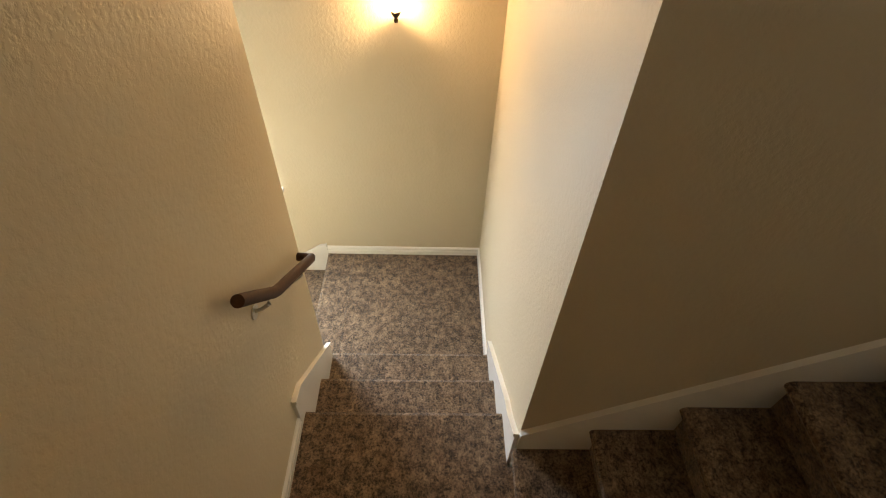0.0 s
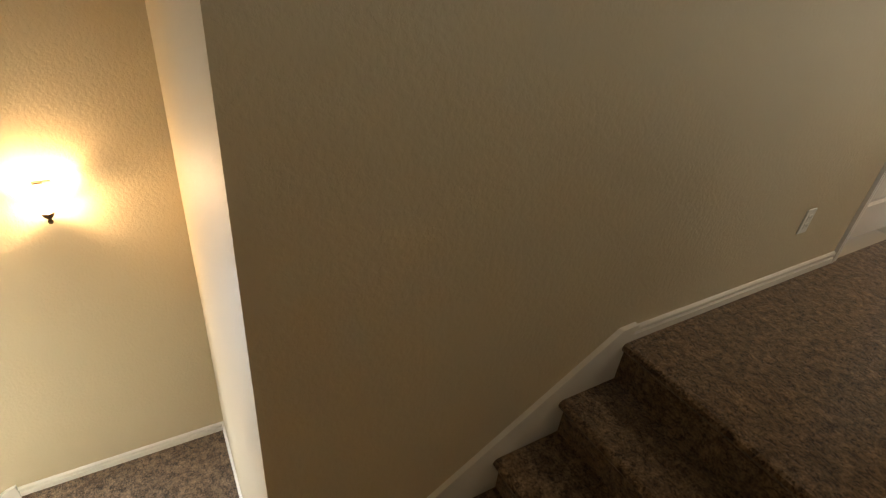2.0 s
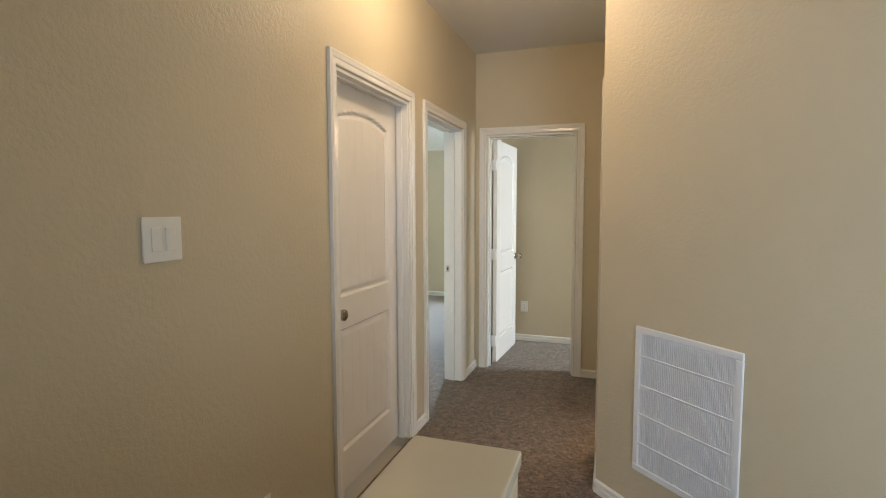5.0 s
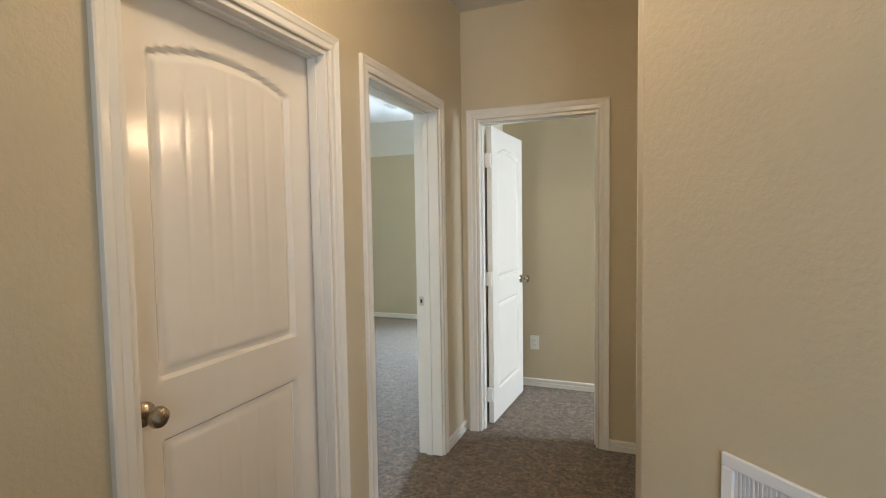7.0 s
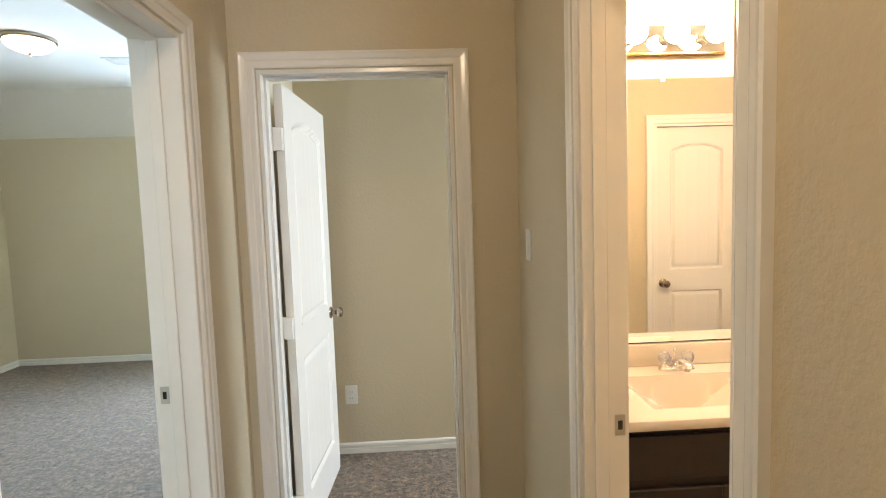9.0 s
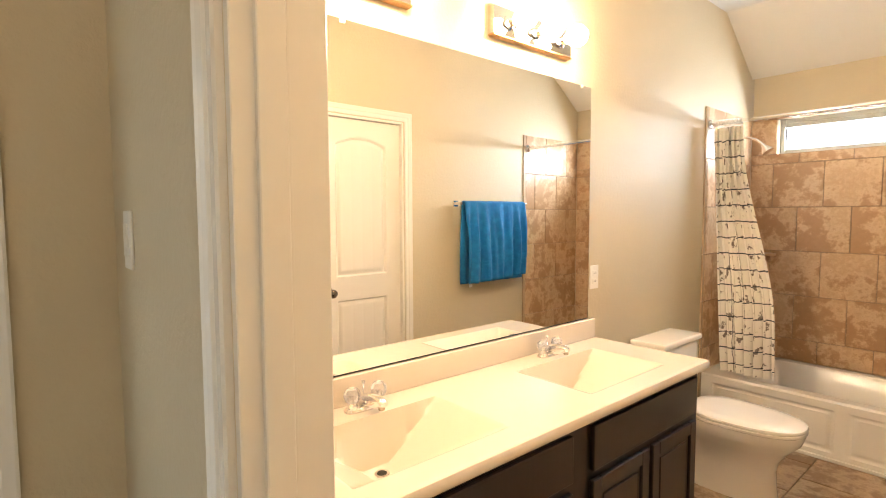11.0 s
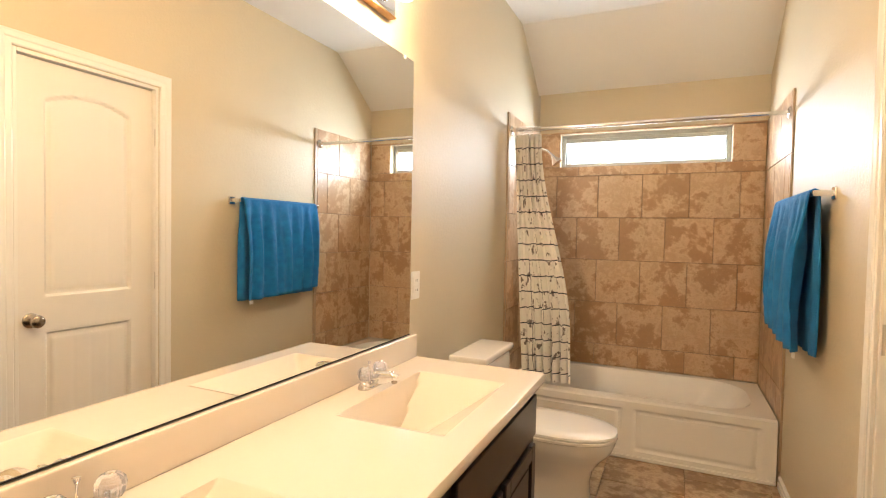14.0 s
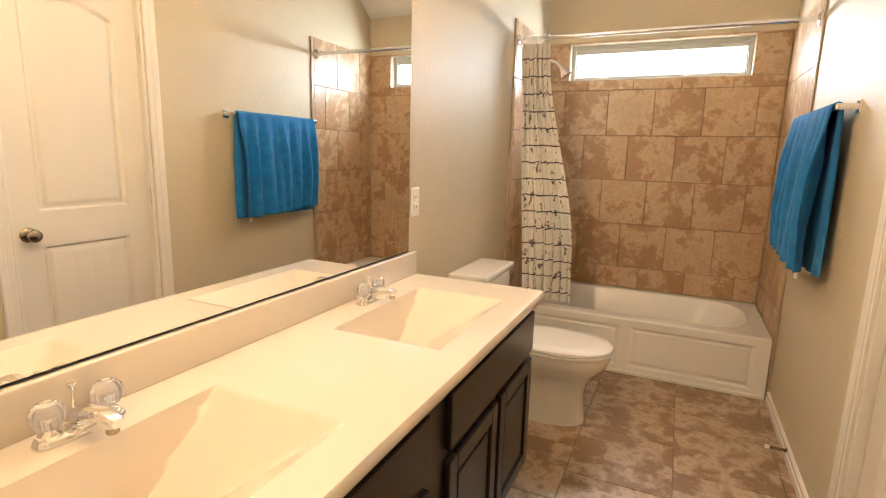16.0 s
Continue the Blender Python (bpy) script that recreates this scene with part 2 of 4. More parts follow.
def tube(points, radius, steps=12, flat=1.0):
    """A bent rod through points, closed at both ends; radius may be a list."""
    bm = bmesh.new()
    ps = [Vector(p) for p in points]
    rs = radius if isinstance(radius, (list, tuple)) else [radius] * len(ps)
    rings = []
    for i, p in enumerate(ps):
        d = ((ps[min(i + 1, len(ps) - 1)] - ps[max(i - 1, 0)])).normalized()
        up = Vector((0, 0, 1)) if abs(d.z) < 0.95 else Vector((0, 1, 0))
        s = d.cross(up).normalized()
        u = s.cross(d).normalized()
        rings.append([bm.verts.new(p + rs[i] * (math.cos(a) * s + flat * math.sin(a) * u)) for a in (2 * math.pi * j / steps for j in range(steps))])
    for a, b in zip(rings, rings[1:]):
        for i in range(steps):
            bm.faces.new((a[i], a[(i + 1) % steps], b[(i + 1) % steps], b[i]))
    bm.faces.new(rings[0])
    bm.faces.new(rings[-1])
    return bm


def onwall(origin, along, out):
    """Local x runs along a wall, y out of it, z up."""
    a, o = Vector(along).normalized(), Vector(out).normalized()
    m = Matrix.Identity(4)
    m.col[0][:3], m.col[1][:3], m.col[2][:3], m.col[3][:3] = a, o, (0, 0, 1), origin
    return m


def wall(name, length, thick, z0, z1, m, holes=(), material=WALL, label="beige painted wall with orange-peel texture"):
    """A wall whose face is local y = 0 and whose body lies at y < 0; holes: (x0, x1, z0, z1)."""
    bm = bmesh.new()
    xs = sorted({0.0, length, *[h[0] for h in holes], *[h[1] for h in holes]})
    for a, b in zip(xs, xs[1:]):
        mid = (a + b) / 2
        cut = sorted((h[2], h[3]) for h in holes if h[0] < mid < h[1])
        lo = z0
        for c0, c1 in cut:
            if c0 > lo + 1e-4:
                box(bm, a, b, -thick, 0, lo, c0)
            lo = c1
        if lo < z1 - 1e-4:
            box(bm, a, b, -thick, 0, lo, z1)
    bmesh.ops.remove_doubles(bm, verts=bm.verts[:], dist=1e-5)
    # drop the faces that lie inside the wall
    seen = {}
    for f in bm.faces:
        seen.setdefault(tuple(sorted(v.index for v in f.verts)), []).append(f)
    bmesh.ops.transform(bm, matrix=m, verts=bm.verts[:])
    o = part(name, bm, material)
    return tagged(o, label, "wall", kind="structure")


def sweep(bm, path, prof, m):
    """Sweeps a profile of (outward, proud) along a path of (x, z) with mitred corners, in a wall's plane."""
    n = len(path)
    rings = []
    for i in range(n):
        p = Vector(path[i])
        d0 = (p - Vector(path[i - 1])).normalized() if i else None
        d1 = (Vector(path[i + 1]) - p).normalized() if i < n - 1 else None
        n0 = Vector((-d0.y, d0.x)) if d0 else None
        n1 = Vector((-d1.y, d1.x)) if d1 else None
        if n0 is None or n1 is None:
            off = n0 or n1
        else:
            off = (n0 + n1) / (1 + n0.dot(n1))
        rings.append([bm.verts.new(m @ Vector((p.x + off.x * o, q, p.y + off.y * o))) for o, q in prof])
    for a, b in zip(rings, rings[1:]):
        for i in range(len(prof)):
            j = (i + 1) % len(prof)
            bm.faces.new((a[i], a[j], b[j], b[i]))
    bm.faces.new(rings[0])
    bm.faces.new(rings[-1])


CASING = [(0.004, 0.0), (0.004, 0.009), (0.010, 0.012), (0.030, 0.0105), (0.036, 0.014), (0.050, 0.016), (0.058, 0.018), (0.064, 0.016), (0.064, 0.0)]
BASE = [(0.0, 0.0), (0.0, 0.014), (0.031, 0.014), (0.034, 0.0035), (0.042, 0.0035), (0.045, 0.013), (0.058, 0.012), (0.064, 0.006), (0.066, 0.0)]


def casing(name, x0, x1, top, m, kind_label="white moulded door casing"):
    bm = bmesh.new()
    sweep(bm, [(x0, 0.0), (x0, top), (x1, top), (x1, 0.0)], CASING, m)
    return tagged(part(name, bm, TRIM), kind_label, "door trim", kind="structure")


def jamb(name, x0, x1, top, depth, m, stop=0.05):
    """The lining of a door opening with its stop bead."""
    t = 0.016
    bm = boxes((x0, x0 + t, -depth, 0.001, 0, top), (x1 - t, x1, -depth, 0.001, 0, top), (x0 + t, x1 - t, -depth, 0.001, top - t, top),
               (x0 + t, x0 + t + 0.011, -stop - 0.035, -stop, 0, top - t), (x1 - t - 0.011, x1 - t, -stop - 0.035, -stop, 0, top - t),
               (x0 + t + 0.011, x1 - t - 0.011, -stop - 0.035, -stop, top - t - 0.011, top - t), bevel=0.0015)
    bmesh.ops.transform(bm, matrix=m, verts=bm.verts[:])
    return tagged(part(name, bm, TRIM), "white painted door jamb with stop bead", "door trim", kind="structure")


def baseboard(length, m, name="baseboard"):
    bm = bmesh.new()
    sweep(bm, [(length, 0.0), (0.0, 0.0)], [(-o, q) for o, q in BASE], m)
    return tagged(part(name, bm, TRIM), "white moulded baseboard along the wall", "baseboard", kind="structure")


def smoothstep(a, b, x):
    t = min(1.0, max(0.0, (x - a) / (b - a)))
    return t * t * (3 - 2 * t)


def panel_leaf(w, h, t=0.035, grooves=1.0):
    """A moulded two-panel door leaf with an arched upper panel; face at y = 0, body behind; x 0..w, z 0..h."""
    nx, nz = int(w / 0.0075), int(h / 0.010)
    pw0, pw1 = 0.115, w - 0.115
    lo0, lo1, up0, up1 = 0.20, 0.825, 0.985, h - 0.115

    def depth(x, z):
        if z < 0.93:
            d = min(x - pw0, pw1 - x, z - lo0, lo1 - z)
        else:
            mid = (pw0 + pw1) / 2
            arch = up1 - 0.052 * ((x - mid) / (pw1 - mid)) ** 2
            d = min(x - pw0, pw1 - x, z - up0, arch - z)
        if d <= 0:
            return 0.0
        e = -0.0145 * smoothstep(0, 0.011, d) + 0.0085 * smoothstep(0.017, 0.036, d)
        if d > 0.045:
            g = ((x - pw0) % 0.082) - 0.041
            e -= 0.0038 * grooves * max(0.0, 1 - abs(g) / 0.006)
        return e

    bm = bmesh.new()
    xs = [w * i / nx for i in range(nx + 1)]
    zs = [h * i / nz for i in range(nz + 1)]
    front = [[bm.verts.new((x, depth(x, z), z)) for x in xs] for z in zs]
    for j in range(nz):
        for i in range(nx):
            bm.faces.new((front[j][i], front[j][i + 1], front[j + 1][i + 1], front[j + 1][i]))
    ring = [front[0][i] for i in range(nx + 1)] + [front[j][nx] for j in range(1, nz + 1)] + [front[nz][i] for i in range(nx - 1, -1, -1)] + [front[j][0] for j in range(nz - 1, 0, -1)]
    back = [bm.verts.new((v.co.x, -t, v.co.z)) for v in ring]
    n = len(ring)
    for i in range(n):
        bm.faces.new((ring[i], ring[(i + 1) % n], back[(i + 1) % n], back[i]))
    bm.faces.new(back)
    return bm


def knob_set(parent, x, z, y, side, material=NICKEL):
    """A round door knob with its rose, out of the face along side (+1 or -1)."""
    m = pose(x, y, z, -90 * side)
    part("door_knob", turned([(0.033, 0), (0.033, 0.005), (0.027, 0.010), (0.012, 0.013), (0.011, 0.030), (0.018, 0.036), (0.026, 0.046), (0.0285, 0.055),
                              (0.026, 0.064), (0.017, 0.070), (0.0, 0.071)], 28, m), material, parent, "round satin nickel knob", True)


def hinges(parent, x, y, zs, material=STEEL):
    for z in zs:
        part("hinge", tube([(x, y, z - 0.045), (x, y, z + 0.045)], 0.007, 10), material, parent, "painted barrel hinge", True)


def cover_plate(name, m, w, h, kind, label, category):
    """A switch or outlet plate; local y out of the wall."""
    t = thing(name, m, label, category)
    part("plate", box(bmesh.new(), -w / 2, w / 2, 0, 0.006, -h / 2, h / 2, 0.003, 2), PLASTIC, t)
    if kind == "outlet":
        for z in (-0.020, 0.020):
            part("socket", box(bmesh.new(), -0.0165, 0.0165, 0.006, 0.009, z - 0.014, z + 0.014, 0.002, 2), PLASTIC, t)
            part("slot", boxes((-0.008, -0.006, 0.009, 0.0096, z - 0.004, z + 0.006), (0.006, 0.008, 0.009, 0.0096, z - 0.004, z + 0.005)), BLACK, t)
    elif kind == "rocker":
        n = max(1, round(w / 0.075))
        for i in range(n):
            c = (i - (n - 1) / 2) * 0.046
            part("rocker", box(bmesh.new(), c - 0.0165, c + 0.0165, 0.006, 0.010, -0.033, 0.033, 0.002, 2), PLASTIC, t)
    return t


# ---- the setting ----
H = 2.76
RISE, GO = 0.18, 0.26
TOP = 1.09          # nosing of the upper floor
X0, X1, XW = 0.0, 1.12, 1.235
YE, YM, YT, XB = 5.0, 5.07, 3.525, 5.20
D1, D2, D3, D4 = (2.635, 3.475), (3.775, 4.590), (0.102, 0.865), (3.576, 4.218)
DT = 2.06

UX, UY = (1, 0, 0), (0, 1, 0)
# left wall of the hall and the stair, with two door openings; local x runs along +y from y = -0.21
wall("wall_hall_west", 9.21, 0.15, -1.75, H, onwall((0, -0.21, 0), UY, (1, 0, 0)),
     [(D1[0] + 0.21, D1[1] + 0.21, -0.06, DT), (D2[0] + 0.21, D2[1] + 0.21, -0.06, DT)])
wall("wall_stair_north", 1.61, 0.12, -1.75, H, onwall((-1.76, -0.21, 0), UX, (0, -1, 0)))
wall("wall_stair_end", 4.4, 0.12, -4.6, H, onwall((-1.64, -4.61, 0), UY, (1, 0, 0)), [(1.90, 3.125, -1.03, -0.33)])
wall("wall_stair_south", 4.77, 0.12, -4.6, H, onwall((-0.65, -1.09, 0), UX, (0, 1, 0)), [(2.55, 4.25, 0.65, 2.25)])
wall("wall_stair_lower", 3.4, 0.12, -4.6, H, onwall((-0.65, -4.61, 0), UY, (-1, 0, 0)))
wall("wall_stair_far", 1.1, 0.12, -4.6, H, onwall((-1.70, -4.61, 0), UX, (0, 1, 0)))
wall("wall_hall_end", X1, 0.12, -0.2, H, onwall((0, YE, 0), UX, (0, -1, 0)), [(D3[0], D3[1], -0.06, DT)])
wall("wall_hall_east", 1.98, XW - X1, -0.2, H, onwall((X1, 3.21, 0), UY, (-1, 0, 0)), [(D4[0] - 3.21, D4[1] - 3.21, -0.06, DT)])
wall("wall_angled", 2.98, 0.12, -0.2, H, onwall((X1, 3.21, 0), (1, -1, 0), (-1, -1, 0)))
wall("wall_loft_north", 0.9, 0.12, -0.2, H, onwall((3.2174, 1.1026, 0), UX, (0, -1, 0)))
wall("wall_loft_east", 2.2, 0.12, -0.2, H, onwall((4.0, -1.09, 0), UY, (-1, 0, 0)))
# bathroom
wall("wall_bath_mirror", 4.07, 0.12, -0.2, H, onwall((XW, YM, 0), UX, (0, -1, 0)))
wall("wall_bath_towel", 4.07, 0.12, -0.2, H, onwall((XW, YT, 0), UX, (0, 1, 0)), [(2.445 - XW, 3.108 - XW, -0.06, DT)])
wall("wall_bath_window", 1.53, 0.12, -0.2, H, onwall((XB, YT, 0), UY, (-1, 0, 0)), [(3.735 - YT, 4.890 - YT, 1.835, 2.085)])
# linen closet behind the closed door
wall("wall_linen_back", 1.2, 0.05, 0, H, onwall((2.2, 3.32, 0), UX, (0, 1, 0)))
# bedroom
wall("wall_bedroom_north", 3.55, 0.12, -0.2, H, onwall((-3.67, 8.45, 0), UX, (0, -1, 0)), [(2.42, 3.27, 0.60, 2.09)])
wall("wall_bedroom_west", 4.9, 0.12, -0.2, H, onwall((-3.55, 3.55, 0), UY, (1, 0, 0)))
wall("wall_bedroom_south", 3.43, 0.1, -0.2, H, onwall((-3.55, 3.66, 0), UX, (0, 1, 0)))
# room behind the end door
wall("wall_room_stub", 1.3, 0.1, 0, H, onwall((0.0, 6.055, 0), UX, (0, -1, 0)))
wall("wall_room_east", 3.81, 0.12, -0.2, H, onwall((4.2, 5.19, 0), UY, (-1, 0, 0)), [(0.13, 1.33, 0.6, 2.1)])
wall("wall_room_north", 4.32, 0.12, -0.2, H, onwall((0, 9.0, 0), UX, (0, -1, 0)))


def slab(name, rows, material, label, category):
    return tagged(part(name, boxes(*rows), material), label, category, kind="structure")


slab("floor_hall", [(0.0, 1.05, TOP, YE, -0.2, 0), (1.05, 4.0, -1.09, 3.21, -0.2, 0), (1.05, X1, 3.21, YE, -0.2, 0), (D3[0], D3[1], YE, 5.12, -0.2, 0)], CARPET, "taupe cut-pile carpet on the upper floor", "carpet")
slab("floor_bedroom", [(-3.55, -0.15, 3.66, 8.45, -0.2, 0), (-0.15, 0.0, D2[0], D2[1], -0.2, 0)], CARPET, "taupe cut-pile bedroom carpet in daylight", "carpet")
slab("floor_room", [(0.0, 4.2, 5.19, 9.0, -0.2, 0), (0.0, 1.25, 5.12, 5.19, -0.2, 0)], CARPET, "taupe cut-pile carpet of the next room", "carpet")
slab("subfloor_bath", [(X1, XB, YT, YM, -0.2, -0.008)], GROUT, "brown grout bed under the floor tiles", "floor")
slab("ceiling_hall", [(-1.76, 4.12, -4.73, 1.1026, H, H + 0.1), (-0.12, 4.12, 1.1026, 3.5, H, H + 0.1), (-0.12, 1.25, 3.5, 5.12, H, H + 0.1)], CEIL, "off-white textured ceiling over hall and stair", "ceiling")


def sloped_ceiling(name, outline_rows, label):
    bm = bmesh.new()
    for quad in outline_rows:
        a = [bm.verts.new(p) for p in quad]
        b = [bm.verts.new((p[0], p[1], p[2] + 0.08)) for p in quad]
        bm.faces.new(a)
        bm.faces.new(b)
        for i in range(4):
            bm.faces.new((a[i], a[(i + 1) % 4], b[(i + 1) % 4], b[i]))
    return tagged(part(name, bm, CEIL), label, "ceiling", kind="structure")


sloped_ceiling("ceiling_bath", [[(XW, YT, H), (4.69, YT, H), (4.69, YM, H), (XW, YM, H)], [(4.69, YT, H), (XB, YT, 2.40), (XB, YM, 2.40), (4.69, YM, H)]],
               "off-white bathroom ceiling sloping down over the tub")
sloped_ceiling("ceiling_bedroom", [[(-3.15, 3.66, H), (-0.12, 3.66, H), (-0.12, 8.05, H), (-3.15, 8.05, H)],
                                   [(-3.15, 8.05, H), (-0.12, 8.05, H), (-0.12, 8.45, 2.36), (-3.55, 8.45, 2.36)],
                                   [(-3.55, 3.66, 2.36), (-3.15, 3.66, H), (-3.15, 8.05, H), (-3.55, 8.45, 2.36)]], "white bedroom ceiling with sloped edges")
slab("ceiling_room", [(0, 4.2, 5.12, 9.0, H, H + 0.1)], CEIL, "off-white ceiling of the next room", "ceiling")


# ---- doors and trim ----
mW = onwall((0, 0, 0), UY, (1, 0, 0))
for nm, (a, b) in (("door_trim_1", D1), ("door_trim_2", D2)):
    casing(nm, a, b, DT, mW)
    jamb(nm.replace("trim", "jamb"), a, b, DT, 0.15, mW, 0.035 if a == D1[0] else 0.06)
mE = onwall((0, YE, 0), UX, (0, -1, 0))
casing("door_trim_3", D3[0], D3[1], DT, mE)
jamb("door_jamb_3", D3[0], D3[1], DT, 0.12, mE, 0.04)
mR = onwall((X1, 0, 0), UY, (-1, 0, 0))
casing("door_trim_4", D4[0], D4[1], DT, mR)
jamb("door_jamb_4", D4[0], D4[1], DT, XW - X1 + 0.001, mR, 0.025)
mB = onwall((XW, 0, 0), UY, (1, 0, 0))
casing("door_trim_6", D4[0], D4[1], DT, mB)
mT = onwall((0, YT, 0), UX, (0, 1, 0))
casing("door_trim_5", 2.445, 3.108, DT, mT)
jamb("door_jamb_5", 2.445, 3.108, DT, 0.12, mT, 0.07)

# door 1: shut, set back in its jamb, hinged on its far side
d = thing("door_1", onwall((-0.078, D1[0] + 0.018, 0.012), UY, (1, 0, 0)), "closed white two-panel door with arched plank panel", "door", kind="structure")
w1 = D1[1] - D1[0] - 0.036
part("leaf", panel_leaf(w1, 2.028, 0.035, 0.6), DOORPAINT, d, "", True)
knob_set(d, 0.062, 0.915, 0.0, 1)
# door 3: open into the room, seen on its lit face
d = thing("door_3", onwall((0.163, YE + 0.137, 0.012), (0.055, 0.9985, 0), (0.9985, -0.055, 0)), "open white two-panel door swung into the next room", "door", kind="structure")
part("leaf", panel_leaf(0.725, 2.028, 0.035, 0.2), DOORPAINT, d, "", True)
knob_set(d, 0.665, 0.93, 0.0, 1)
knob_set(d, 0.665, 0.93, -0.035, -1)
for z in (0.20, 1.0, 1.80):
    part("hinge", boxes((-0.020, -0.002, -0.052, -0.003, z - 0.048, z + 0.048), bevel=0.002), TRIM, d, "white painted hinge")
# linen door: shut
d = thing("door_5", onwall((2.463, YT - 0.03, 0.012), UX, (0, 1, 0)), "closed white two-panel linen closet door", "door", kind="structure")
part("leaf", panel_leaf(0.627, 2.028, 0.035, 0.25), DOORPAINT, d, "", True)
knob_set(d, 0.058, 0.885, 0.0, 1)
hinges(d, 0.634, 0.022, (0.22, 1.02, 1.78))

for nm, m in (("strike_plate", onwall((-0.118, D2[1] - 0.0165, 0.935), UX, (0, -1, 0))), ("strike_plate", onwall((1.212, D4[1] - 0.0165, 0.925), UX, (0, -1, 0)))):
    t = thing(nm, m, "small metal strike plate on the door jamb", "strike plate")
    part("plate", boxes((-0.014, 0.014, 0, 0.0025, -0.028, 0.028), bevel=0.001), STEEL, t)
    part("latch_hole", boxes((-0.006, 0.006, 0.0025, 0.003, -0.012, 0.012)), BLACK, t)

# baseboards
cs = 0.066
for a, b, m in ((1.116, D1[0] - cs, mW), (D1[1] + cs, D2[0] - cs, mW), (D2[1] + cs, YE - 0.001, mW)):
    baseboard(b - a, m @ Matrix.Translation((a, 0, 0)))
baseboard(X1 - D3[1] - cs, mE @ Matrix.Translation((D3[1] + cs, 0, 0)))
for a, b in ((3.215, D4[0] - cs), (D4[1] + cs, YE)):
    baseboard(b - a, mR @ Matrix.Translation((a, 0, 0)))
baseboard(2.97, onwall((X1, 3.21, 0), (1, -1, 0), (-1, -1, 0)))
baseboard(1.3, onwall((0.0, 6.055, 0), UX, (0, -1, 0)))
baseboard(3.43, onwall((-3.55, 8.45, 0), UX, (0, -1, 0)))
baseboard(4.79, onwall((-3.55, 3.66, 0), UY, (1, 0, 0)))
baseboard(1.05, onwall((-1.64, -1.26, -9 * RISE), UY, (1, 0, 0)))
baseboard(0.92, onwall((-1.64, -0.21, -9 * RISE), UX, (0, -1, 0)))
baseboard(2.44 - cs - XW, mT @ Matrix.Translation((XW, 0, 0)))
baseboard(4.40 - 3.108 - cs, mT @ Matrix.Translation((3.108 + cs, 0, 0)))
baseboard(1.22, onwall((3.19, YM, 0), UX, (0, -1, 0)))
baseboard(1.02, onwall((-0.16, -1.09, -6 * RISE), UX, (0, 1, 0)))
baseboard(2.49, onwall((1.05, -1.09, 0), UY, (1, 0, 0)))

# ---- stair ----
def nosed_steps(name, edges, m, width, last):
    """Carpeted treads with rounded nosings; edges: (x, z) nosing line, x falling with z; the body lies below."""
    bm = bmesh.new()
    r = 0.019
    prof = []
    for i, (x, z) in enumerate(edges):
        nxt = edges[i + 1] if i + 1 < len(edges) else last
        prof += [(x + r * math.cos(a), z - r + r * math.sin(a)) for a in (math.pi / 2 - 0.001, math.pi / 4, 0, -math.pi / 4)]
        prof.append((x - 0.020, z - 0.045))
        prof.append((x - 0.020, nxt[1]))
    return prof


def carpet_flight(name, edges, back, foot, y0, y1, m, label):
    """A flight as one carpeted body: the profile of (x, z) runs down along +x and is extruded from y0 to y1."""
    prof = [(back, edges[0][1])] + nosed_steps(name, edges, m, 0, foot) + [(foot[0], foot[1]), (foot[0], foot[1] - 0.25), (back, foot[1] - 0.25)]
    bm = bmesh.new()
    a = [bm.verts.new((x, y0, z)) for x, z in prof]
    b = [bm.verts.new((x, y1, z)) for x, z in prof]
    n = len(prof)
    for i in range(n):
        bm.faces.new((a[i], a[(i + 1) % n], b[(i + 1) % n], b[i]))
    bm.faces.new(a)
    bm.faces.new(b)
    bmesh.ops.transform(bm, matrix=m, verts=bm.verts[:])
    return tagged(part(name, bm, CARPET), label, "stairs", kind="structure")


# upper flight: falls along -y from the upper floor to the middle landing
mU = onwall((0, 0, 0), (0, -1, 0), (1, 0, 0))
carpet_flight("stair_upper", [(-TOP + GO * i, -RISE * i) for i in range(6)], -TOP - 0.001 - 0.0, (1.09, -6 * RISE), 0.012, 0.864, mU, "carpeted upper flight of six steps")
# lower flight: falls along -x from the middle landing to the lower one
mL = onwall((0, 0, 0), (-1, 0, 0), (0, 1, 0))
carpet_flight("stair_lower", [(0.20 + 0.256 * i, -RISE * (6 + i)) for i in range(3)], -0.012, (1.64, -9 * RISE), -1.078, -0.222, mL, "carpeted lower flight of three steps down to a landing")
# landing extension and the flight down beyond it
mD = onwall((0, 0, 0), (0, -1, 0), (1, 0, 0))
carpet_flight("stair_down", [(1.245 + GO * i, -RISE * (9 + i)) for i in range(11)], 1.08, (4.6, -20 * RISE), -1.64, -0.66, mD, "carpeted flight leading down from the lower landing")


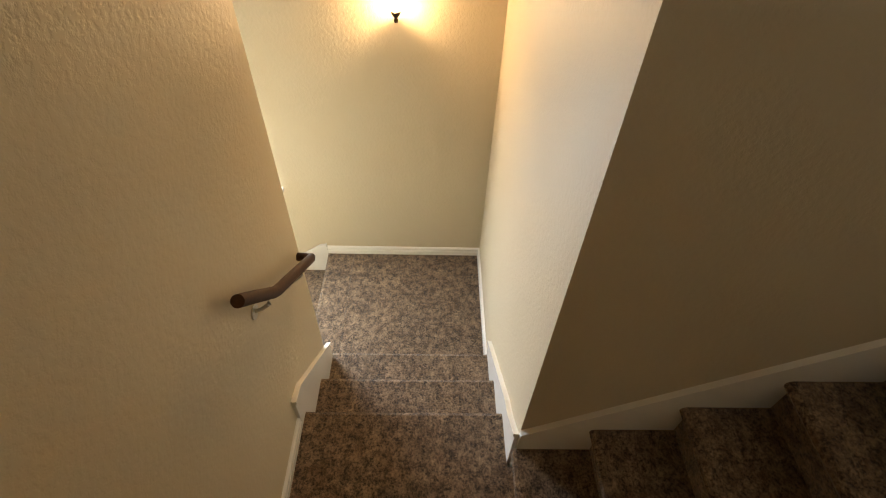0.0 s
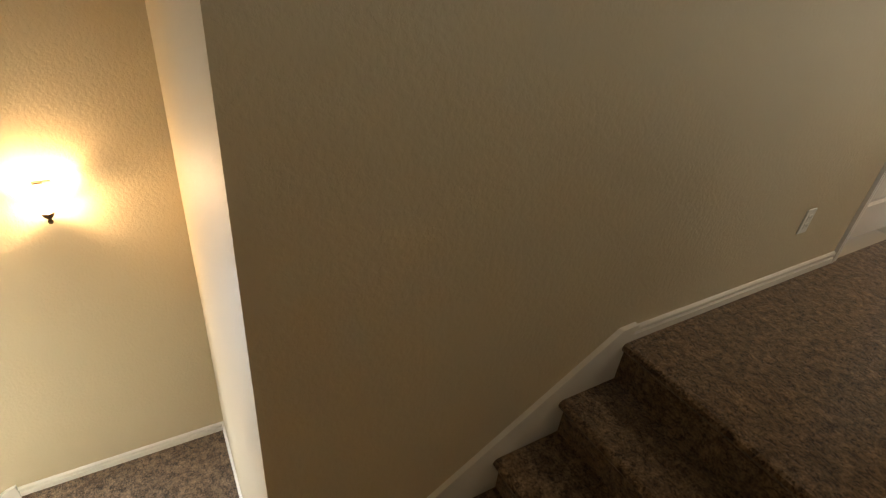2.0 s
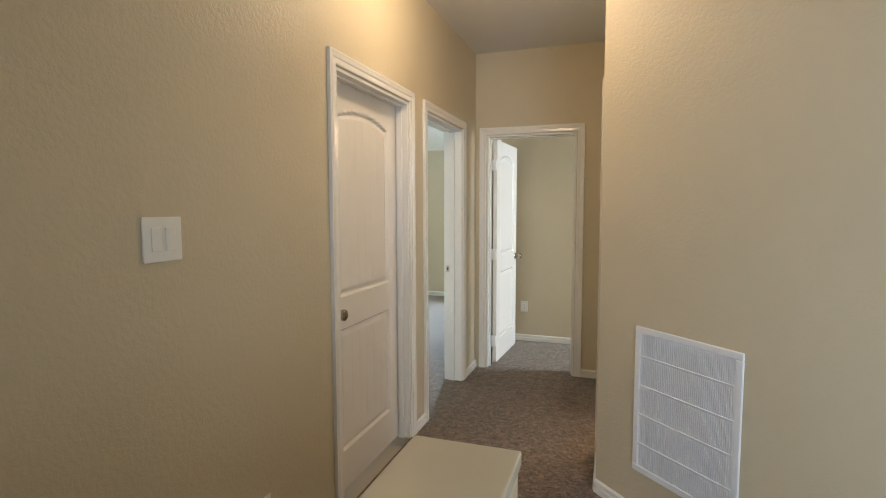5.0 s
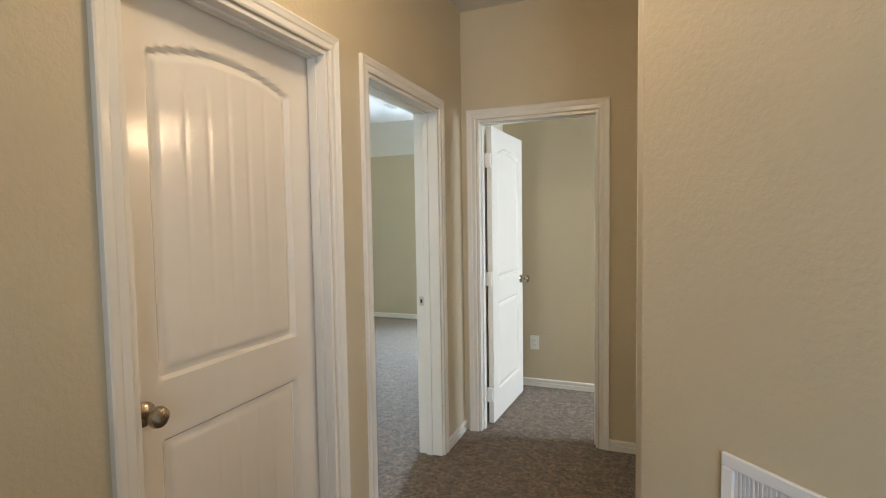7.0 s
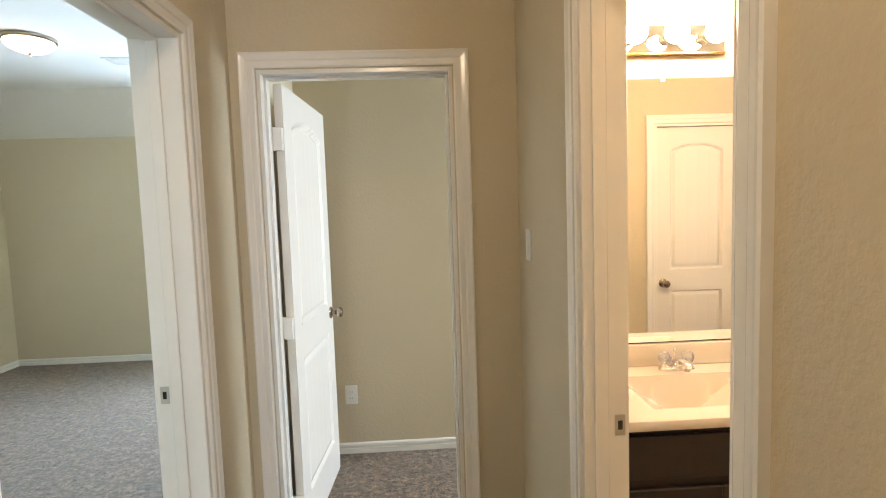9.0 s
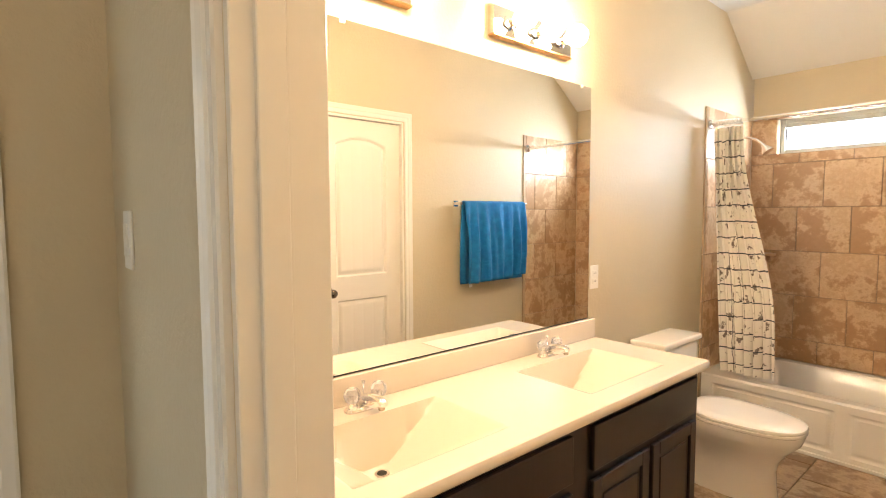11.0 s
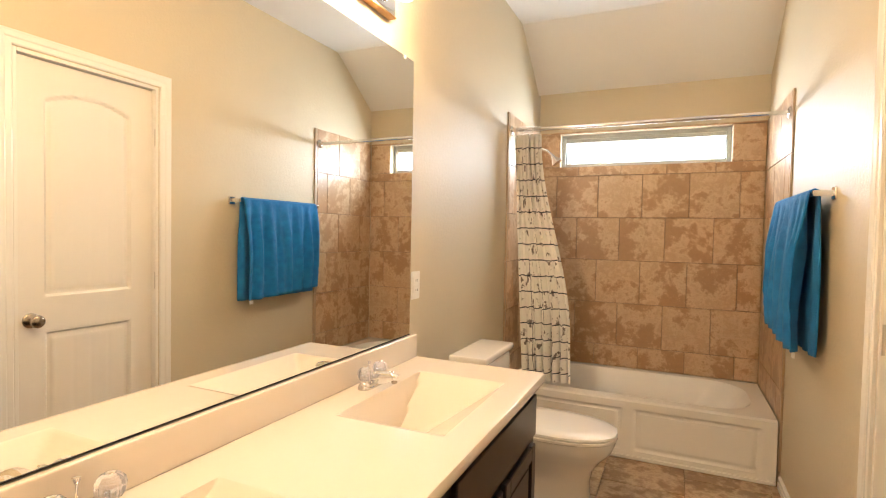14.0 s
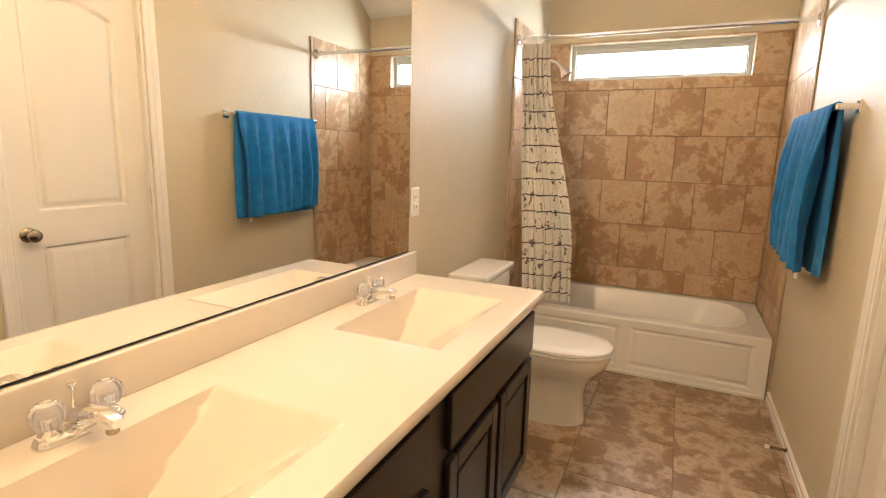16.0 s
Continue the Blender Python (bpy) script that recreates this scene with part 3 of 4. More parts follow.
def skirt(name, top, low, y, m, label="white painted stair skirt board"):
    """A sloped board beside a flight, with a cap bead: top and low are lists of (x, z)."""
    bm = bmesh.new()
    for outline, t0, t1 in ((top + low[::-1], 0.0, 0.0145),):
        a = [bm.verts.new((x, y + t0, z)) for x, z in outline]
        b = [bm.verts.new((x, y + t1, z)) for x, z in outline]
        n = len(outline)
        for i in range(n):
            bm.faces.new((a[i], a[(i + 1) % n], b[(i + 1) % n], b[i]))
        bm.faces.new(a)
        bm.faces.new(b)
    rail = [(x, z) for x, z in top]
    for (xa, za), (xb, zb) in zip(rail, rail[1:]):
        q = [(xa, za - 0.022), (xb, zb - 0.022), (xb, zb + 0.003), (xa, za + 0.003)]
        a = [bm.verts.new((x, y + 0.0147, z)) for x, z in q]
        b = [bm.verts.new((x, y + 0.022, z)) for x, z in q]
        for i in range(4):
            bm.faces.new((a[i], a[(i + 1) % 4], b[(i + 1) % 4], b[i]))
        bm.faces.new(a)
        bm.faces.new(b)
    bmesh.ops.transform(bm, matrix=m, verts=bm.verts[:])
    return tagged(part(name, bm, TRIM), label, "stair trim", kind="structure")


# beside the upper flight on the hall wall (local x = y)
skirt("trim_stair_upper", [(-0.21, -0.765), (1.035, 0.078), (1.115, 0.082)], [(-0.21, -1.14), (1.0, -0.28), (1.115, -0.25)], 0.0, mW)
# both sides of the lower flight
mS = onwall((0, -1.09, 0), UX, (0, 1, 0))
skirt("trim_stair_lower_south", [(-0.70, -1.30), (-0.24, -0.895), (-0.155, -0.875)], [(-0.70, -1.70), (-0.24, -1.40), (-0.155, -1.20)], 0.0, mS)
mN = onwall((0, -0.21, 0), UX, (0, -1, 0))
skirt("trim_stair_lower_north", [(-0.74, -1.33), (-0.20, -0.93), (-0.125, -0.90), (-0.0, -0.80)], [(-0.74, -1.70), (-0.20, -1.40), (-0.125, -1.25), (-0.0, -1.15)], 0.0, mN)
mX = onwall((-1.64, 0, 0), UY, (1, 0, 0))
skirt("trim_stair_down", [(-4.4, -3.70), (-1.31, -1.545), (-1.262, -1.53)], [(-4.4, -4.2), (-1.31, -2.0), (-1.262, -1.8)], 0.0, mX)

# half wall beside the upper flight, with its smooth cap
slab("wall_half", [(0.858, 1.044, -1.09, 1.445, -1.3, 0.991)], WALL, "low beige half wall beside the stair", "wall")
tagged(part("half_wall_cap", boxes((0.852, 1.050, -1.09, 1.450, 0.991, 1.018), bevel=0.004, seg=2), CAP), "smooth cream painted ledge on the half wall", "ledge", kind="structure")

# handrail on the left wall of the lower flight
hr = thing("handrail", pose(0, 0, 0), "short brown wooden handrail on steel brackets", "handrail")
part("rail", tube([(-0.005, -1.03, -0.015), (-0.10, -1.03, -0.118), (-0.205, -1.03, -0.235), (-0.235, -1.03, -0.262), (-0.42, -1.03, -0.392), (-0.60, -1.03, -0.520), (-0.622, -1.033, -0.535)],
                  [0.0185, 0.019, 0.019, 0.019, 0.019, 0.0185, 0.016], 16), RAILWOOD, hr, "", True)
part("return", tube([(-0.610, -1.03, -0.528), (-0.618, -1.06, -0.532), (-0.620, -1.089, -0.533)], 0.018, 14), RAILWOOD, hr, "dark end returning to the wall", True)
for p in ((-0.16, -1.03, -0.200), (-0.47, -1.03, -0.435)):
    part("bracket", tube([(p[0], -1.03, p[2]), (p[0], -1.035, p[2] - 0.035), (p[0], -1.06, p[2] - 0.06), (p[0], -1.089, p[2] - 0.075)], 0.007, 10), STEEL, hr, "curved steel bracket", True)
    part("bracket_plate", turned([(0.0, 0.0), (0.026, 0.0), (0.026, 0.004), (0.0, 0.006)], 18, pose(p[0], -1.089, p[2] - 0.075, -90)), STEEL, hr, "", True)

# sconce on the stair's end wall
sc = thing("wall_sconce", onwall((-1.64, -0.720, 0.112), UY, (1, 0, 0)), "lit frosted glass bowl sconce on the stair wall", "wall lamp")
prof = [(0.012, -0.035), (0.045, -0.028), (0.085, 0.0), (0.115, 0.045), (0.130, 0.10), (0.126, 0.10), (0.110, 0.046), (0.081, 0.004), (0.042, -0.023), (0.010, -0.030)]
bm = bmesh.new()
rings = [[bm.verts.new((r * math.cos(math.pi * i / 22), 0.0008 + 0.82 * r * math.sin(math.pi * i / 22), z)) for i in range(23)] for r, z in prof]
for a, b in zip(rings, rings[1:] + rings[:1]):
    for i in range(22):
        bm.faces.new((a[i], a[i + 1], b[i + 1], b[i]))
part("shade", bm, SHADEGLASS, sc, "glowing frosted glass bowl", True)
part("finial", turned([(0.0, -0.095), (0.008, -0.090), (0.011, -0.080), (0.006, -0.070), (0.016, -0.060), (0.022, -0.050), (0.026, -0.036), (0.0, -0.03)], 18, pose(0, 0.075, 0)), BRONZE, sc, "dark bronze finial", True)
part("backplate", boxes((-0.035, 0.035, 0, 0.010, -0.02, 0.075), bevel=0.004, seg=2), BRONZE, sc)
part("top_clip", boxes((-0.018, 0.018, 0.085, 0.100, 0.096, 0.104), bevel=0.002), BRONZE, sc)


def flush_light(name, x, y, r, label, glass=DOMEGLASS):
    t = thing(name, pose(x, y, H), label, "ceiling light")
    part("pan", turned([(r, 0.0), (r, -0.02), (r - 0.012, -0.028), (0.0, -0.028)], 36), NICKEL, t, "", True)
    part("dome", turned([(r - 0.012, -0.026)] + [((r - 0.012) * math.cos(a), -0.026 - 0.075 * math.sin(a)) for a in (0.2, 0.45, 0.7, 0.95, 1.2, 1.4)] + [(0.0, -0.102)], 36), glass, t, "glowing frosted glass dome", True)
    part("finial", turned([(0.012, -0.100), (0.012, -0.108), (0.006, -0.118), (0.0, -0.122)], 14), NICKEL, t, "", True)
    return t


flush_light("ceiling_light", 0.53, 3.0, 0.155, "lit frosted dome light on the hall ceiling")
flush_light("ceiling_light", -1.9, 6.67, 0.16, "lit frosted dome light on the bedroom ceiling", DIMGLASS)


def window_unit(name, w, h, m, depth, label, blinds=False, bar=0.045, head=0.012, material=VINYL):
    """A white framed window in a wall opening; local x along, y out to the room, z up from the sill."""
    t = thing(name, m, label, "window", kind="structure")
    y0, y1 = -depth, -depth + 0.05
    part("window_frame", boxes((0, bar, y0, y1, 0, h), (w - bar, w, y0, y1, 0, h), (bar, w - bar, y0, y1, 0, bar), (bar, w - bar, y0, y1, h - bar, h), (bar, w - bar, y0 + 0.01, y1 - 0.006, h - bar - head, h - bar), bevel=0.003), material, t)
    part("gasket", boxes((bar, w - bar, y0 + 0.024, y0 + 0.028, bar, bar + 0.006), (bar, bar + 0.006, y0 + 0.024, y0 + 0.028, bar, h - bar), (w - bar - 0.006, w - bar, y0 + 0.024, y0 + 0.028, bar, h - bar)), BLACK, t, "dark glazing gasket")
    p = part("pane", boxes((bar, w - bar, y0 + 0.018, y0 + 0.024, bar, h - bar)), PANE, t)
    p.visible_shadow = False
    if blinds:
        n = int((h - 0.1) / 0.05)
        for i in range(n):
            z = 0.04 + i * 0.05
            part("blind_slat", boxes((bar, w - bar, y1 + 0.002, y1 + 0.028, z, z + 0.003)), VINYL, t)
    return t


window_unit("window_bath", 1.155, 0.25, onwall((XB, 3.735, 1.835), UY, (-1, 0, 0)), 0.10, "narrow white transom window above the tub tile", bar=0.03, head=0.03, material=SHADEDVINYL)
window_unit("window_bedroom", 0.85, 1.49, onwall((-1.25, 8.45, 0.60), UX, (0, -1, 0)), 0.10, "bright bedroom window with white blinds", True)
window_unit("window_room", 1.2, 1.5, onwall((4.2, 5.32, 0.6), UY, (-1, 0, 0)), 0.10, "white framed window of the next room")
window_unit("window_loft", 1.7, 1.6, onwall((1.9, -1.09, 0.65), UX, (0, 1, 0)), 0.10, "white framed window of the loft")
window_unit("window_stair", 1.225, 0.70, onwall((-1.64, -2.71, -1.03), UY, (1, 0, 0)), 0.10, "white framed window over the stair")
t = tagged(part("window_sill", boxes((-1.76, -1.605, -2.80, -1.455, -1.055, -1.03), bevel=0.005, seg=2), TRIM), "white painted window sill over the stair", "window sill", kind="structure")
for nm, rows in (("backdrop_bath", (5.45, 5.46, 3.2, 5.6, 1.3, 2.6)), ("backdrop_bedroom", (-2.6, -0.3, 8.75, 8.76, 0.0, 2.7)), ("backdrop_stair", (-1.96, -1.95, -3.0, -1.0, -1.6, 0.2))):
    tagged(part(nm, boxes(rows), SKYGLOW), "plain bright daylight outside the window", "backdrop", kind="structure")

# return air grille on the angled wall
gm = onwall((X1, 3.21, 0), (1, -1, 0), (-1, -1, 0)) @ Matrix.Translation((0.240, 0, 0.235))
g = thing("return_air_grille", gm, "large white louvred return air grille low on the angled wall", "air grille")
GW, GH, GF = 0.505, 0.668, 0.03
part("frame", boxes((0, GW, 0, 0.010, 0, GF), (0, GW, 0, 0.010, GH - GF, GH), (0, GF, 0, 0.010, GF, GH - GF), (GW - GF, GW, 0, 0.010, GF, GH - GF), bevel=0.003), GRILLE, g)
part("backing", boxes((GF, GW - GF, 0.0005, 0.0015, GF, GH - GF)), Nodes("grille_filter_grey").set((0.74, 0.77, 0.83), 0.8), g)
nb = 48
lm = None
for i in range(nb):
    x = GF + (GW - 2 * GF) * (i + 0.5) / nb
    if lm is None:
        o = part("louvre", boxes((-0.0044, 0.0044, -0.001, 0.001, GF, GH - GF)), GRILLE, g)
        lm = o.data
    else:
        o = new("louvre", lm)
        o.parent = g
    o.matrix_basis = pose(x, 0.0060, 0, 0, 0, 22)
for j in range(1, 5):
    z = GH * j / 5
    part("cross_bar", boxes((GF, GW - GF, 0.003, 0.010, z - 0.005, z + 0.005), bevel=0.001), GRILLE, g)

# switches and outlets of the hall
cover_plate("light_switch", onwall((0, 1.693, 1.348), UY, (1, 0, 0)), 0.128, 0.124, "rocker", "white double rocker light switch on the hall wall", "light switch")
cover_plate("wall_outlet", onwall((0, 2.078, 0.326), UY, (1, 0, 0)), 0.072, 0.118, "outlet", "white power outlet on the hall wall", "outlet")
cover_plate("wall_outlet", onwall((0.260, 6.055, 0.372), UX, (0, -1, 0)), 0.075, 0.118, "outlet", "white power outlet low on the far wall", "outlet")
cover_plate("light_switch", onwall((X1, 4.82, 1.356), UY, (-1, 0, 0)), 0.072, 0.118, "rocker", "white light switch on the hall wall", "light switch")
cover_plate("light_switch", onwall((2.136, YT, 1.33), UX, (0, 1, 0)), 0.118, 0.118, "rocker", "white double light switch beside the linen door", "light switch")
cover_plate("wall_outlet", onwall((3.152, YM, 1.093), UX, (0, -1, 0)), 0.072, 0.118, "outlet", "white power outlet beside the mirror", "outlet")

vent = thing("ceiling_vent", pose(-1.53, 7.22, H), "white ceiling air vent in the bedroom", "air vent")
part("frame", boxes((-0.17, 0.17, -0.10, 0.10, -0.008, 0), bevel=0.003), GRILLE, vent)
for i in range(7):
    part("slat", boxes((-0.145, 0.145, -0.075 + i * 0.024, -0.067 + i * 0.024, -0.014, -0.008)), GRILLE, vent)

# ---- bathroom ----
# vanity top with two integral basins
CX0, CX1, CY0, CZ = XW + 0.002, 3.145, 4.504, 0.793
BAS = [(1.49, 2.01, 4.600, 4.935), (2.425, 2.945, 4.600, 4.935)]


def basin(x, y):
    for x0, x1, y0, y1 in BAS:
        if x0 < x < x1 and y0 < y < y1:
            f = min((x - x0) / 0.225, (x1 - x) / 0.225, (y - y0) / 0.236, (y1 - y) / 0.032, 1.0)
            return -0.16 * f
    return 0.0


bm = bmesh.new()
xs = sorted({*[CX0 + (CX1 - CX0) * i / 130 for i in range(131)], *[v for b in BAS for v in (b[0], b[1])]})
ys = sorted({*[CY0 + 0.012 + (YM - CY0 - 0.014) * i / 44 for i in range(45)], *[v for b in BAS for v in (b[2], b[3])]})
prof = [(CY0 + 0.03, CZ - 0.036), (CY0 + 0.002, CZ - 0.034), (CY0 - 0.002, CZ - 0.026), (CY0 - 0.002, CZ - 0.010), (CY0 + 0.003, CZ - 0.002)]
rows = [[bm.verts.new((x, y, z)) for x in xs] for y, z in prof] + [[bm.verts.new((x, y, CZ + basin(x, y))) for x in xs] for y in ys]
rows.append([bm.verts.new((x, ys[-1], CZ - 0.036)) for x in xs])
for a, b in zip(rows, rows[1:]):
    for i in range(len(xs) - 1):
        bm.faces.new((a[i], a[i + 1], b[i + 1], b[i]))
for i in (0, len(xs) - 1):
    side = [r[i] for r in rows]
    bm.faces.new(side)
vt = thing("countertop", pose(0, 0, 0), "cream cultured marble double vanity top with integral basins", "countertop")
part("top", bm, MARBLE, vt, "", True)
part("backsplash", boxes((CX0, CX1 - 0.002, YM - 0.022, YM - 0.001, CZ, CZ + 0.096), bevel=0.005, seg=3), MARBLE, vt, "", True)
for x0, x1, y0, y1 in BAS:
    dr = part("drain", turned([(0.0, 0.0), (0.020, 0.0), (0.024, 0.003), (0.022, 0.005), (0.0, 0.002)], 20, pose((x0 + x1) / 2, 4.872, CZ - 0.1605)), CHROME, vt, "round chrome drain", True)
    part("drain_hole", turned([(0.0, 0.0), (0.015, 0.0), (0.015, 0.002), (0.0, 0.003)], 18, pose((x0 + x1) / 2, 4.872, CZ - 0.1575)), BLACK, dr)

# vanity cabinet
vc = thing("vanity_cabinet", pose(0, 0, 0), "dark espresso wood vanity cabinet with raised panel fronts", "cabinet")
part("body", boxes((1.255, 3.098, 4.532, 4.550, 0.10, 0.750), (1.255, 1.273, 4.550, 5.068, 0.10, 0.750), (3.080, 3.098, 4.550, 5.068, 0.10, 0.750), (1.273, 3.080, 4.550, 5.068, 0.10, 0.118)), ESPRESSO, vc)
part("toe_kick", boxes((1.26, 3.096, 4.60, 5.06, 0.001, 0.10)), ESPRESSO, vc)


def front_panel(name, x0, x1, z0, z1, flat=False):
    bm = bmesh.new()
    y = 4.532
    t = 0.018
    f = 0.05
    if flat:
        box(bm, x0, x1, y - t, y, z0, z1, 0.004, 2)
    else:
        for r in ((x0, x0 + f, z0, z1), (x1 - f, x1, z0, z1), (x0 + f, x1 - f, z0, z0 + f), (x0 + f, x1 - f, z1 - f, z1)):
            box(bm, r[0], r[1], y - t, y, r[2], r[3], 0.003)
        box(bm, x0 + f, x1 - f, y - 0.007, y, z0 + f, z1 - f)
        box(bm, x0 + f + 0.018, x1 - f - 0.018, y - 0.012, y - 0.007, z0 + f + 0.018, z1 - f - 0.018, 0.004)
    return part(name, bm, ESPRESSO, vc)


for a, b in ((1.290, 2.205), (2.315, 3.062)):
    front_panel("drawer_front", a, b, 0.588, 0.736, True)
    mid = (a + b) / 2
    front_panel("cabinet_door", a, mid - 0.014, 0.135, 0.556)
    front_panel("cabinet_door", mid + 0.014, b, 0.135, 0.556)


def faucet(x):
    t = thing("faucet", pose(x, 4.997, CZ) @ Matrix.Scale(0.95, 4), "chrome centerset faucet with two clear acrylic knobs", "faucet", "faucets of the vanity")
    # base: a rounded oblong plate, wider at its foot
    bm = bmesh.new()
    rings = []
    for sx, sy, z in ((0.080, 0.027, 0.0), (0.080, 0.027, 0.006), (0.076, 0.024, 0.013), (0.066, 0.017, 0.017)):
        rings.append([bm.verts.new((math.copysign(abs(math.cos(a)) ** 0.55, math.cos(a)) * sx, math.copysign(abs(math.sin(a)) ** 0.7, math.sin(a)) * sy, z)) for a in (2 * math.pi * i / 32 for i in range(32))])
    for lo, hi in zip(rings, rings[1:]):
        for i in range(32):
            bm.faces.new((lo[i], lo[(i + 1) % 32], hi[(i + 1) % 32], hi[i]))
    bm.faces.new(rings[0])
    bm.faces.new(rings[-1])
    part("base", bm, CHROME, t, "", True)
    # spout: a broad low wedge that narrows to a round nose; sections of (y, half width, bottom, top)
    bm = bmesh.new()
    rings = []
    for y, w, z0, z1 in ((0.022, 0.016, 0.012, 0.030), (0.010, 0.023, 0.010, 0.046), (-0.012, 0.024, 0.010, 0.056), (-0.040, 0.021, 0.012, 0.061),
                         (-0.066, 0.0195, 0.018, 0.063), (-0.088, 0.0175, 0.028, 0.061), (-0.104, 0.0155, 0.031, 0.056), (-0.112, 0.011, 0.034, 0.050)):
        mid, half = (z0 + z1) / 2, (z1 - z0) / 2
        rings.append([bm.verts.new((math.copysign(abs(math.cos(a)) ** 0.7, math.cos(a)) * w, y, mid + math.copysign(abs(math.sin(a)) ** 0.7, math.sin(a)) * half)) for a in (2 * math.pi * i / 24 for i in range(24))])
    for lo, hi in zip(rings, rings[1:]):
        for i in range(24):
            bm.faces.new((lo[i], lo[(i + 1) % 24], hi[(i + 1) % 24], hi[i]))
    bm.faces.new(rings[0])
    bm.faces.new(rings[-1])
    sp = part("spout", bm, CHROME, t, "", True)
    part("aerator", turned([(0.0, 0.0), (0.010, 0.0), (0.0115, 0.003), (0.0115, 0.012), (0.0, 0.012)], 18, pose(0, -0.094, 0.020)), NICKEL, sp, "round aerator under the spout", True)
    part("lift_rod", tube([(0, 0.017, 0.02), (0, 0.017, 0.078)], 0.0022, 8), CHROME, t, "", True)
    part("rod_knob", turned([(0.0, 0.074), (0.004, 0.076), (0.0075, 0.086), (0.0075, 0.089), (0.0, 0.091)], 12, pose(0, 0.017, 0)), CHROME, t, "", True)
    for sx in (-0.052, 0.052):
        hd = part("handle_collar", turned([(0.020, 0.010), (0.0185, 0.020), (0.012, 0.026), (0.010, 0.036), (0.010, 0.052), (0.0, 0.053)], 18, pose(sx, 0, 0)), CHROME, t, "", True)
        bm = turned([(0.013, 0.030), (0.021, 0.034), (0.027, 0.044), (0.0285, 0.056), (0.026, 0.068), (0.019, 0.076), (0.012, 0.079), (0.0, 0.0795)], 10, pose(sx, 0, 0, 0, 0, 12))
        part("handle", bm, CRYSTAL, hd, "clear faceted acrylic knob")
        part("handle_cap", turned([(0.0, 0.0800), (0.009, 0.0800), (0.009, 0.0815), (0.0, 0.083)], 14, pose(sx, 0, 0)), CHROME, hd, "", True)
    return t


f1 = faucet(1.775)
copy_thing(f1, pose(2.712, 4.997, CZ) @ Matrix.Scale(0.95, 4))

# mirror
mi = thing("wall_mirror", pose(0, 0, 0), "large frameless mirror above the vanity", "mirror")
part("glass", boxes((XW + 0.02, 3.10, YM - 0.006, YM - 0.001, 0.895, 2.012)), MIRROR, mi)
# a thin black strip paints the shade below the mirror's edge
part("edge_shadow", boxes((XW + 0.02, 3.10, YM - 0.008, YM - 0.001, 0.8922, 0.895)), BLACK, mi, "black strip painted as shade under the mirror")
for x in (1.75, 3.02):
    part("clip", boxes((x - 0.01, x + 0.01, YM - 0.010, YM - 0.006, 1.998, 2.014), bevel=0.002), PLASTIC, mi)


def vanity_light(x):
    t = thing("vanity_light", pose(x, YM, 2.163), "lit chrome bar light with three globe bulbs", "wall lamp", "vanity lights above the mirror")
    part("bar", boxes((-0.25, 0.25, -0.032, 0.0, -0.054, 0.054), bevel=0.004, seg=2), CHROME, t, "mirror-like chrome bar", True)
    part("trim_strip", boxes((-0.253, 0.253, -0.036, -0.002, -0.062, -0.0545), bevel=0.002), Nodes("warm_brass_edge").set((0.50, 0.30, 0.13), 0.3, 1.0), t, "thin warm metal edge")
    for i in (-1, 0, 1):
        part("socket", turned([(0.030, 0.0), (0.030, 0.008), (0.020, 0.014), (0.019, 0.036), (0.0, 0.036)], 20, pose(i * 0.165, -0.032, 0, 90)), CHROME, t, "", True)
        part("bulb", turned([(0.016, 0.0)] + [(0.046 * math.sin(a), 0.056 - 0.046 * math.cos(a)) for a in (0.5, 0.9, 1.3, 1.7, 2.1, 2.5, 2.85)] + [(0.0, 0.102)], 16, pose(i * 0.165, -0.066, 0, 90)), BULB, t, "glowing globe bulb", True)
    return t


l1 = vanity_light(2.648)
copy_thing(l1, pose(1.750, YM, 2.163))

# toilet
TX = 3.72
to = thing("toilet", pose(TX, 0, 0) @ Matrix.Diagonal((1, 1, 0.93, 1)), "white porcelain toilet with closed lid", "toilet")


def loft(sections, steps=32, cap=True):
    """Oval sections (z, cy, rx, ry_front, ry_back) joined into one body."""
    bm = bmesh.new()
    rings = []
    for z, cy, rx, rf, rb in sections:
        ring = []
        for i in range(steps):
            a = 2 * math.pi * i / steps
            c, s = math.cos(a), math.sin(a)
            ry = rb if s > 0 else rf
            ring.append(bm.verts.new((rx * math.copysign(abs(c) ** 0.85, c), cy + ry * math.copysign(abs(s) ** 0.85, s), z)))
        rings.append(ring)
    for a, b in zip(rings, rings[1:]):
        for i in range(steps):
            bm.faces.new((a[i], a[(i + 1) % steps], b[(i + 1) % steps], b[i]))
    if cap:
        bm.faces.new(rings[0])
        bm.faces.new(rings[-1])
    return bm


part("bowl", loft([(0.001, 4.64, 0.118, 0.245, 0.27), (0.02, 4.64, 0.116, 0.243, 0.27), (0.06, 4.64, 0.112, 0.238, 0.26), (0.16, 4.64, 0.110, 0.232, 0.25), (0.22, 4.63, 0.118, 0.236, 0.25),
                   (0.28, 4.62, 0.145, 0.265, 0.25), (0.33, 4.61, 0.172, 0.300, 0.26), (0.37, 4.61, 0.182, 0.315, 0.27), (0.392, 4.61, 0.182, 0.315, 0.27)]), PORCELAIN, to, "", True)
part("seat", loft([(0.393, 4.61, 0.184, 0.318, 0.20), (0.398, 4.61, 0.190, 0.324, 0.205), (0.408, 4.61, 0.190, 0.324, 0.205), (0.412, 4.61, 0.186, 0.320, 0.20)]), PORCELAIN, to, "", True)
